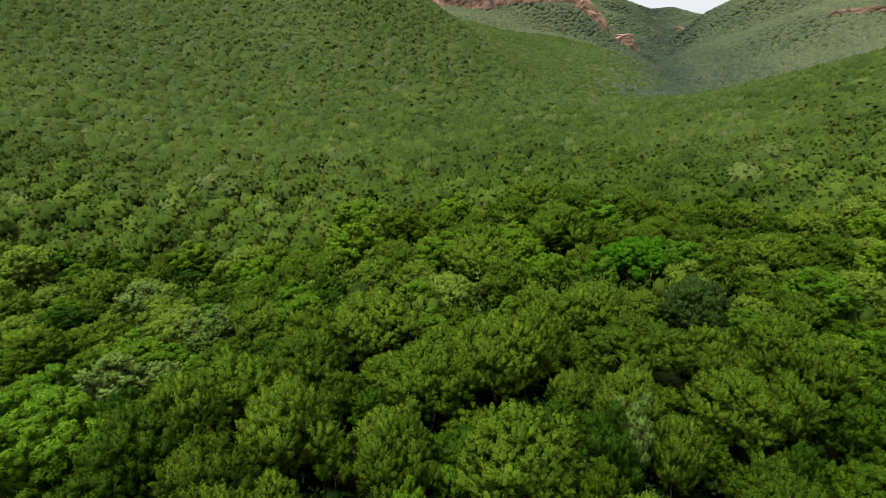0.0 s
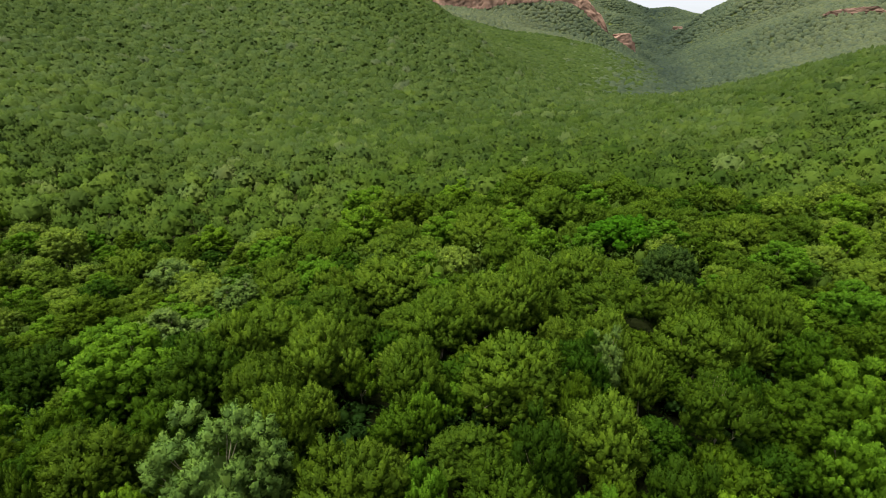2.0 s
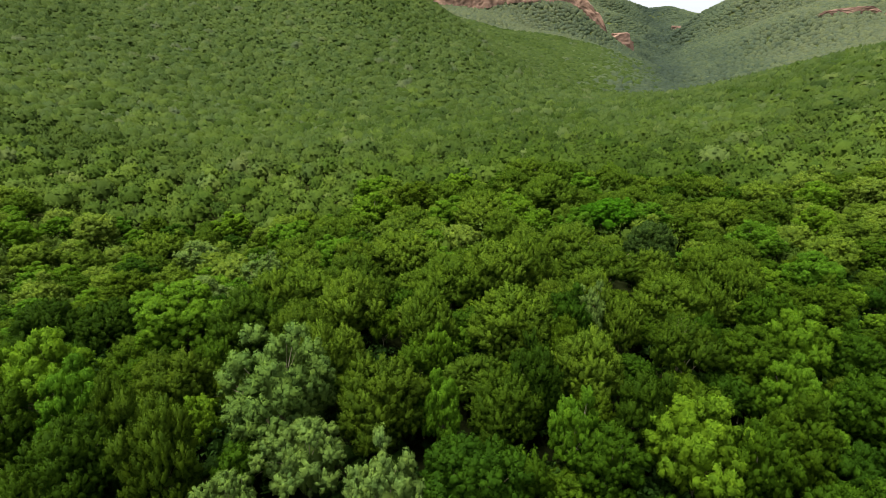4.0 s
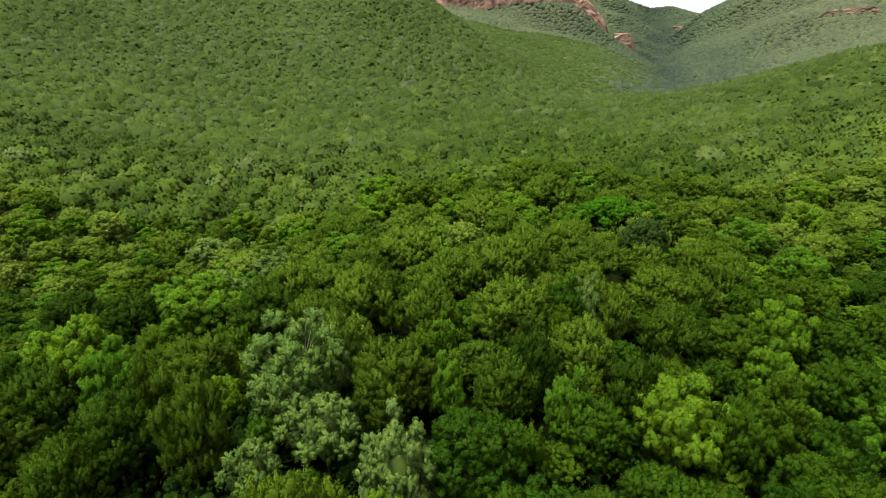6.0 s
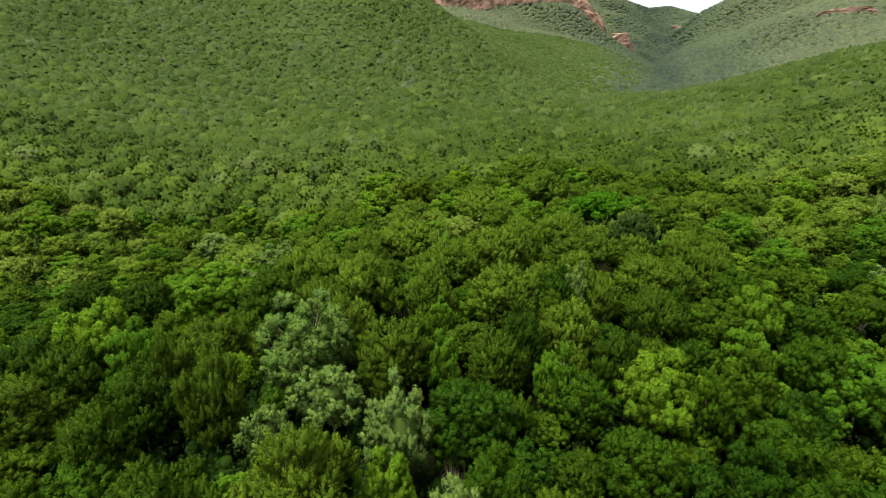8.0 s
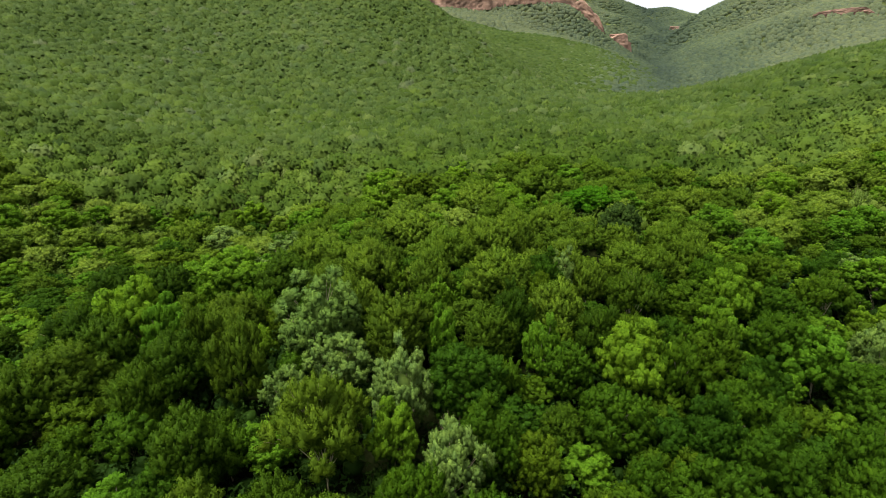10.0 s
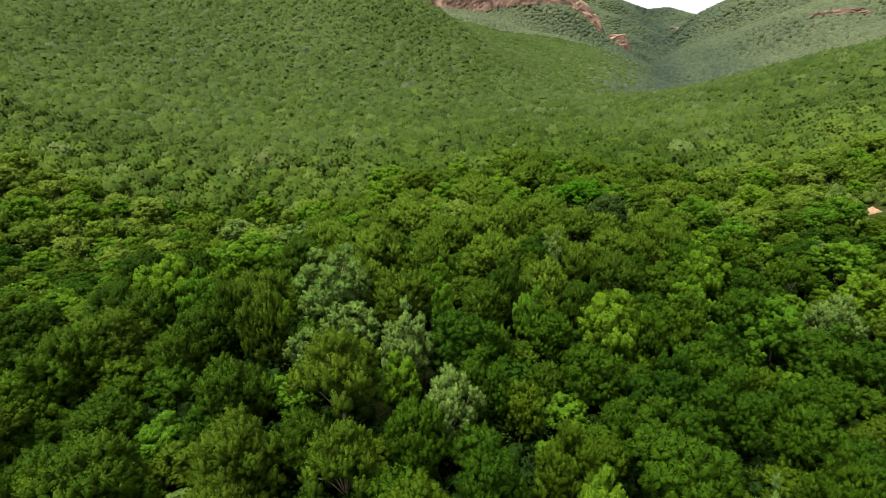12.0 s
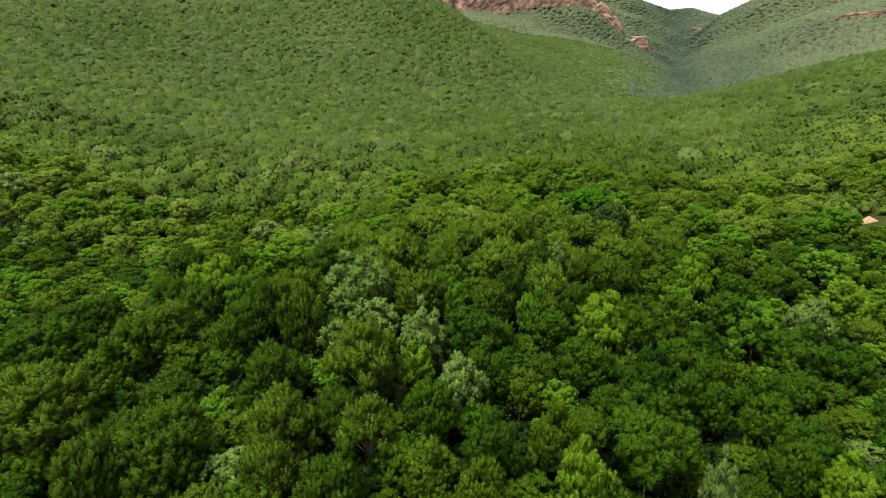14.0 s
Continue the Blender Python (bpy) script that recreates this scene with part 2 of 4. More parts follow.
# ---- building blocks for trees ----
rng = np.random.default_rng(7)
PHI = (1 + 5 ** 0.5) / 2
ICO_V = np.array([(-1, PHI, 0), (1, PHI, 0), (-1, -PHI, 0), (1, -PHI, 0), (0, -1, PHI), (0, 1, PHI), (0, -1, -PHI), (0, 1, -PHI), (PHI, 0, -1), (PHI, 0, 1), (-PHI, 0, -1), (-PHI, 0, 1)]) / (1 + PHI * PHI) ** 0.5
ICO_F = np.array([(0, 11, 5), (0, 5, 1), (0, 1, 7), (0, 7, 10), (0, 10, 11), (1, 5, 9), (5, 11, 4), (11, 10, 2), (10, 7, 6), (7, 1, 8), (3, 9, 4), (3, 4, 2), (3, 2, 6), (3, 6, 8), (3, 8, 9), (4, 9, 5), (2, 4, 11), (6, 2, 10), (8, 6, 7), (9, 8, 1)])


def unit(v):
    return v / np.maximum(np.linalg.norm(v, axis=-1, keepdims=True), 1e-9)


def joined(pieces):
    """Several (verts, tris) as one."""
    vs, fs, at = [], [], 0
    for v, f in pieces:
        vs.append(v)
        fs.append(np.asarray(f) + at)
        at += len(v)
    return np.concatenate(vs), np.concatenate(fs)


def leaf_sprays(at, facing, along, length, width, outward, own=0.25):
    """Pointed leaf sprays at points, facing a way, stretched along another, their upper sides turned outward. Gives vertices, triangles and soft normals."""
    k = len(at)
    facing = np.where(((facing * outward).sum(1) < 0)[:, None], -facing, facing)
    side = unit(np.cross(facing, along))
    length, width = length.reshape(-1, 1), width.reshape(-1, 1)
    base = at - along * length * 0.5
    v = np.stack([base - side * width * 0.5, base + side * width * 0.5, at + along * length * 0.5], 1)
    flat = np.cross(v[:, 1] - v[:, 0], v[:, 2] - v[:, 0])
    wrong = (flat * outward).sum(1) < 0
    v[wrong] = v[wrong][:, [1, 0, 2]]
    soft = unit(outward + own * unit(np.where(wrong[:, None], -flat, flat)))
    return v.reshape(-1, 3), np.arange(3 * k).reshape(-1, 3), np.repeat(soft, 3, 0)


def hull(r, R, tall, middle, grow=0.68, rough=0.16):
    """The dense twiggy inside of a crown."""
    edges = unit(np.concatenate([(ICO_V[ICO_F[:, k]] + ICO_V[ICO_F[:, (k + 1) % 3]]) for k in range(3)]))
    v = np.concatenate([np.repeat(ICO_V[ICO_F].reshape(-1, 3), 1, 0), edges])
    n = len(ICO_F)
    a, b, c = 3 * np.arange(n), 3 * np.arange(n) + 1, 3 * np.arange(n) + 2
    ab, bc, ca = 3 * n + np.arange(n), 4 * n + np.arange(n), 5 * n + np.arange(n)
    f = np.concatenate([np.stack(t, 1) for t in ((a, ab, ca), (ab, b, bc), (ca, bc, c), (ab, bc, ca))])
    bump = 1 + rough * np.sin(v @ r.normal(0, 3, 3) + r.uniform(0, 6)) * np.sin(v @ r.normal(0, 3, 3))
    v = v * bump[:, None] * np.array([R, R, tall]) * grow
    v[:, 2] = np.where(v[:, 2] < 0, v[:, 2] * 0.5, v[:, 2]) + middle
    return v, f


def clump_places(r, count, R, tall, low=-0.25, ragged=0.12, flat=1.0):
    """Centres of the leaf clumps of a domed crown, over an uneven half ball, about its middle."""
    k = np.arange(count) + 0.5
    z = 1 - (1 - low) * k / count
    a = k * 2.39996 + r.uniform(0, 6.28)
    lobes = 1 + ragged * (np.sin(3 * a + r.uniform(0, 6)) + np.sin(5 * a + r.uniform(0, 6)) * 0.6) + r.normal(0, ragged * 0.6, count)
    h = np.sqrt(np.clip(1 - z * z, 0, 1)) ** flat
    p = np.stack([h * np.cos(a) * R * lobes, h * np.sin(a) * R * lobes, z * tall * (1 + r.normal(0, ragged * 0.7, count))], 1)
    return p * r.normal(0.84, 0.05, (count, 1)) + r.normal(0, 0.045 * R, p.shape)




def dome_plan(sides, foot, shoulder=0.0):
    """A crown's outline seen from above and the side: a ring at the foot, one at the shoulder (or none), and the top."""
    turn = np.arange(sides) * 2 * np.pi / sides
    rings = [np.stack([np.cos(turn), np.sin(turn), np.full(sides, foot)], 1)]
    if shoulder:
        rings.append(np.stack([shoulder * np.cos(turn + 0.3), shoulder * np.sin(turn + 0.3), np.full(sides, (1 - shoulder ** 2) ** 0.5)], 1))
    tris = [(at * sides + k, at * sides + (k + 1) % sides, (at + 1) * sides + k) for at in range(len(rings) - 1) for k in range(sides)]
    tris += [(at * sides + (k + 1) % sides, (at + 1) * sides + (k + 1) % sides, (at + 1) * sides + k) for at in range(len(rings) - 1) for k in range(sides)]
    last = (len(rings) - 1) * sides
    tris += [(last + k, last + (k + 1) % sides, len(rings) * sides) for k in range(sides)]
    return np.concatenate(rings + [np.array([(0, 0, 1.0)])]), np.array(tris)


CAP, DOME = dome_plan(5, -0.35), dome_plan(6, -1.3, 0.72)


def balls(r, at, rad, stretch, rough=0.22, plan=(ICO_V, ICO_F)):
    """Small uneven balls at points, each stretched along its own way: vertices, triangles, the way out from each centre."""
    k, (pv, pf) = len(at), plan
    d = np.broadcast_to(pv[None], (k, len(pv), 3))
    swell = 1 + rough * r.uniform(-1, 1, (k, len(pv), 1))
    off = d * swell * rad[:, None, None]
    off = off + (off * stretch[:, None]).sum(2, keepdims=True) * stretch[:, None]
    f = (len(pv) * np.arange(k)[:, None, None] + pf[None]).reshape(-1, 3)
    return (at[:, None] + off).reshape(-1, 3), f, unit(off).reshape(-1, 3)


def crown_mesh(name, mat, seed, lobes, puffs, R=5.0, tall=4.2, middle=6.6, puff=0.5, leaf=0.3, leaves=60, upright=0.3, ragged=0.12, low=-0.35, spread=0.4, open_=0.0, wide=0.62, layered=0.0):
    """A crown of a few great lobes; each lobe carries leafy tufts, each tuft a brush of single small leaves round its shoot. layered: how flat the tufts spread."""
    r = np.random.default_rng(seed)
    up, egg = np.array([0, 0, 1.0]), np.array([R, R, tall])
    c = clump_places(r, lobes, R * 0.86, tall * 0.9, low, ragged) * r.uniform(0.86, 1.1, (lobes, 1))
    rad = R * spread * r.uniform(0.74, 1.26, lobes)
    way = unit(c / egg)
    n = lobes * puffs
    w = np.repeat(np.arange(lobes), puffs)
    k = np.tile(np.arange(puffs) + 0.5, lobes)
    turn = k * 2.39996 + r.uniform(0, 6.28, lobes)[w]
    z = 1 - 2 * k / puffs
    d = unit(np.stack([np.sqrt(1 - z * z) * np.cos(turn), np.sqrt(1 - z * z) * np.sin(turn), z], 1) + r.normal(0, 0.22, (n, 3)))
    at = c[w] + d * (rad[w] * np.where(k % 4 < 1, r.uniform(0.55, 0.75, n), r.uniform(0.8, 1.16, n)))[:, None] * np.array([1, 1, 0.9])
    # only the tufts that lie on the outside of the whole crown
    keep = (d * way[w]).sum(1) > -0.5
    for q in range(lobes):
        keep &= ~((np.linalg.norm(at - c[q], axis=1) < rad[q] * 0.72) & (w != q))
    keep &= r.random(n) >= open_
    at, d, w = at[keep], d[keep], w[keep]
    n = len(at)
    pr = puff * r.uniform(0.6, 1.4, n)
    shoot = unit(d + upright * up + 0.15 * r.normal(0, 1, (n, 3)))
    soft = unit(0.55 * d + 0.35 * way[w] + 0.25 * up)
    bv, bf, bn = balls(r, at, pr * 0.6, shoot * max((0.25 + 0.7 * upright) * (1 - layered), 0.0) ** 0.5, 0.3)
    bn = unit(0.8 * bn + np.repeat(0.5 * d + 0.3 * soft, 12, 0))
    m = n * leaves
    of = np.repeat(np.arange(n), leaves)
    ld = unit(r.normal(0, 1, (m, 3)) + 0.5 * shoot[of])
    off = ld * (pr[of] * r.uniform(0.66, 1.04, m))[:, None]
    stretch = (0.25 + 0.7 * upright) * (1 - layered) - 0.45 * layered
    axis = shoot[of] * (1 - layered) + up * layered
    off = off + (off * axis).sum(1, keepdims=True) * axis * stretch
    rand = unit(r.normal(0, 1, (m, 3)))
    along = unit(np.cross(ld, rand) + 0.3 * ld + (0.25 + 0.5 * upright) * shoot[of])
    L = leaf * r.uniform(0.6, 1.35, m)
    lv, lf, ln = leaf_sprays(at[of] + off, unit(ld + 0.4 * rand + layered * up), along, L, L * wide * r.uniform(0.75, 1.3, m), unit(0.9 * ld + 0.5 * d[of] + 0.3 * soft[of]), own=0.22)
    # dense twiggy inside of the crown and of every lobe, hidden behind the tufts
    hv, hf = hull(r, R, tall, 0.0, 0.46)
    iv, if_, _ = balls(r, c, rad * 0.4, 0 * c, 0.25)
    q = np.repeat(np.arange(lobes), 170)
    qd = unit(r.normal(0, 1, (len(q), 3)) + 0.3 * way[q])
    qr = unit(r.normal(0, 1, (len(q), 3)))
    ql = 1.25 * leaf * r.uniform(0.7, 1.3, len(q))
    qv, qf, qn = leaf_sprays(c[q] + qd * (rad[q] * r.uniform(0.4, 0.66, len(q)))[:, None], unit(qd + 0.5 * qr), unit(np.cross(qd, qr)), ql, ql * 0.7, unit(qd + 0.4 * way[q]), own=0.3)
    v, f = joined([(lv, lf), (bv, bf), (hv, hf), (iv, if_), (qv, qf)])
    v[:, 2] += middle
    return mesh_from(name, v, f, [mat], normals=np.concatenate([ln, bn, unit(hv), unit(iv), qn])), c + np.array([0, 0, middle])


def tube(points, radii, sides=6):
    """A tapered, bent limb."""
    p, r = np.asarray(points, float), np.asarray(radii, float)
    d = unit(np.gradient(p, axis=0))
    side = unit(np.cross(d, np.array([0.31, 0.17, 0.2]) + 0 * d))
    other = np.cross(d, side)
    a = np.arange(sides) * 2 * np.pi / sides
    v = p[:, None] + r[:, None, None] * (side[:, None] * np.cos(a)[None, :, None] + other[:, None] * np.sin(a)[None, :, None])
    f = []
    for i in range(len(p) - 1):
        for j in range(sides):
            q = i * sides + j, i * sides + (j + 1) % sides, (i + 1) * sides + (j + 1) % sides, (i + 1) * sides + j
            f += [(q[0], q[1], q[2]), (q[0], q[2], q[3])]
    return v.reshape(-1, 3), np.array(f)


def trunk_mesh(name, seed, clumps, limbs=9, thick=0.2, fork=3.6, reach=0.95, twigs=2):
    r = np.random.default_rng(seed + 900)
    lean = r.normal(0, 0.35, 2)
    top = np.array([lean[0], lean[1], fork])
    pieces = [tube([(0, 0, -0.6), (0.1 * lean[0], 0.1 * lean[1], 0.5), (0.5 * lean[0], 0.6 * lean[1], fork * 0.5), top], [thick * 1.5, thick * 1.1, thick * 0.9, thick * 0.72], 8)]
    pick = r.choice(len(clumps), min(limbs, len(clumps)), replace=False)
    for k in pick:
        end = top + (clumps[k] - top) * reach
        mid = top + (end - top) * 0.5 + np.array([0, 0, 0.3]) + r.normal(0, 0.3, 3)
        w = thick * r.uniform(0.35, 0.6)
        pieces.append(tube([top - np.array([0, 0, 0.3]), top + (mid - top) * 0.5, mid, end], [w * 1.2, w, w * 0.7, w * 0.25], 5))
        for _ in range(twigs):
            out = end + r.normal(0, 0.6, 3)
            pieces.append(tube([mid, (mid + out) / 2 + r.normal(0, 0.15, 3), out], [w * 0.45, w * 0.3, w * 0.1], 4))
    v, f = joined(pieces)
    return mesh_from(name, v, f, [M_BARK])


# kind: label, material, variants, crown settings, trunk settings
KINDS = {
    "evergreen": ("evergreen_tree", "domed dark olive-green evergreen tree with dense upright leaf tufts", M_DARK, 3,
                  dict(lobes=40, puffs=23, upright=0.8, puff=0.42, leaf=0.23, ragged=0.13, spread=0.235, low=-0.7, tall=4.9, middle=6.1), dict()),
    "ridge": ("evergreen_tree", "tall domed evergreen tree with dense upright tufts, leaf colour lightened for haze", M_RIDGE, 4,
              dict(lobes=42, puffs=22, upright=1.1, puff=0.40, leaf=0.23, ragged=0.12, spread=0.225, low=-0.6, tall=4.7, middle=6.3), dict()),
    "green": ("broadleaf_tree", "rounded mid-green broadleaf tree with layered leafy clumps", M_MID, 4,
              dict(lobes=40, puffs=24, upright=0.2, puff=0.42, leaf=0.22, ragged=0.17, tall=5.0, spread=0.23, low=-0.7, middle=6.0, layered=0.12, wide=0.62), dict()),
    "light": ("light_green_tree", "fresh yellow-green broadleaf tree with an airy crown", M_YELLOW, 3,
              dict(lobes=34, puffs=22, upright=0.1, puff=0.46, leaf=0.26, ragged=0.22, open_=0.1, spread=0.22, low=-0.6, tall=4.8, middle=6.2, layered=0.45, wide=0.6), dict(limbs=12, fork=3.0)),
    "pale": ("silvery_tree", "tall silvery grey-green tree with a billowing crown", M_PALE, 2,
             dict(lobes=40, puffs=22, upright=0.15, puff=0.38, leaf=0.22, ragged=0.24, tall=5.0, open_=0.06, spread=0.19, low=-0.6, wide=0.6), dict(limbs=12, reach=0.95)),
    "olive": ("olive_green_tree", "olive-yellow tree with pale forking limbs showing through", M_OLIVE, 2,
              dict(lobes=26, puffs=22, upright=0.9, puff=0.42, leaf=0.23, ragged=0.2, tall=4.3, open_=0.08, spread=0.23, low=-0.15, middle=6.9), dict(limbs=12, reach=1.1, fork=2.8, thick=0.15)),
    "lime": ("lime_green_tree", "vivid lime-green tree standing among darker crowns", M_LIME, 1,
             dict(lobes=26, puffs=24, upright=0.1, spread=0.27, puff=0.52, leaf=0.32, ragged=0.16, tall=3.8, layered=0.5, wide=0.65), dict()),
    "blue": ("blue_green_tree", "dark blue-green tree with a broad fine-leaved crown", M_BLUE, 1,
             dict(lobes=34, puffs=26, upright=0.4, puff=0.4, leaf=0.22, ragged=0.09, spread=0.24), dict()),
    "bare": ("limby_tree", "spreading olive tree with bare pale limbs under its crown", M_DARK, 1,
             dict(lobes=26, puffs=24, upright=0.8, puff=0.42, leaf=0.23, ragged=0.14, low=0.05, tall=3.6, middle=7.0, spread=0.25, open_=0.08), dict(limbs=13, reach=1.15, fork=3.0, thick=0.13)),
    "stem": ("spreading_tree", "spreading green tree whose pale forked trunk shows below", M_MID, 2,
             dict(lobes=17, puffs=34, upright=0.2, puff=0.48, leaf=0.27, layered=0.3, wide=0.6, ragged=0.2, low=0.0, tall=4.2, middle=6.8, spread=0.27, open_=0.1), dict(limbs=11, reach=1.1, fork=3.2, thick=0.16)),
    "slope": ("slope_tree", "light green domed tree of the open hillside", M_SLOPE, 3,
              dict(lobes=28, puffs=20, upright=0.25, puff=0.55, leaf=0.34, ragged=0.18, tall=4.8, middle=6.0, low=-0.6, spread=0.25, leaves=40), dict(limbs=6, twigs=1)),
    "dead": ("leafless_tree", "leafless dry tree with spreading thin grey-brown twigs", M_DRY, 2, dict(), dict(limbs=6, reach=0.9, fork=2.6, thick=0.15)),
    "young": ("young_tree", "slender young understorey tree between taller crowns", M_MID, 3,
              dict(lobes=11, puffs=20, upright=0.25, puff=0.8, leaf=0.42, ragged=0.2, tall=4.4, leaves=50), dict(limbs=5, twigs=1)),
}


def twig_mesh(name, mat, seed):
    """The bare twigs of a leafless crown."""
    r = np.random.default_rng(seed)
    c = clump_places(r, 34, 5.0, 3.4, -0.2, 0.2) + np.array([0, 0, 6.4])
    fork = np.array([0, 0, 2.6])
    pieces = []
    for p in c:
        start = fork + (p - fork) * r.uniform(0.35, 0.6)
        for _ in range(3):
            tip = p + r.normal(0, 0.7, 3) + np.array([0, 0, 0.3])
            pieces.append(tube([start, (start + tip) / 2 + r.normal(0, 0.2, 3), tip], [0.04, 0.028, 0.01], 3))
    v, f = joined(pieces)
    return mesh_from(name, v, f, [mat]), c


TREE_MESHES = {}
for number, (kind, (name, label, mat, variants, crown, trunk)) in enumerate(KINDS.items()):
    for k in range(variants):
        me, c = crown_mesh("crown", mat, 40 * number + k, **crown) if crown else twig_mesh("twigs", mat, 40 * number + k)
        TREE_MESHES[kind, k] = trunk_mesh("trunk", 40 * number + k, c, **trunk), me

placed = []


def plant(kind, x, y, radius, height, turn):
    """One tree of a kind with its foot on the ground."""
    name, label, _, variants, _, _ = KINDS[kind]
    trunk, crown = TREE_MESHES[kind, int(rng.integers(variants))]
    foot = new(name)
    foot.empty_display_size = 0.5
    s = radius / 5.0
    height = max(height, 1.7 * radius)
    foot.matrix_basis = pose(x, y, float(ground_height(x, y)), 0, 0, turn) @ Matrix.Diagonal((s, s, height / 11.0, 1))
    tagged(foot, label, "tree", "trees of the valley forest")
    for part_name, data in (("trunk", trunk), (crown.name.split(".")[0], crown)):
        new(part_name, data).parent = foot
    placed.append((x, y, radius))
    return foot


def stand_height(x, y):
    """How tall the wood grows: tall forest by the stream, lower trees on the slopes."""
    return 7.5 + 4.0 * np.clip((135 - np.hypot(x, np.asarray(y) + 20)) / 60, 0, 1)


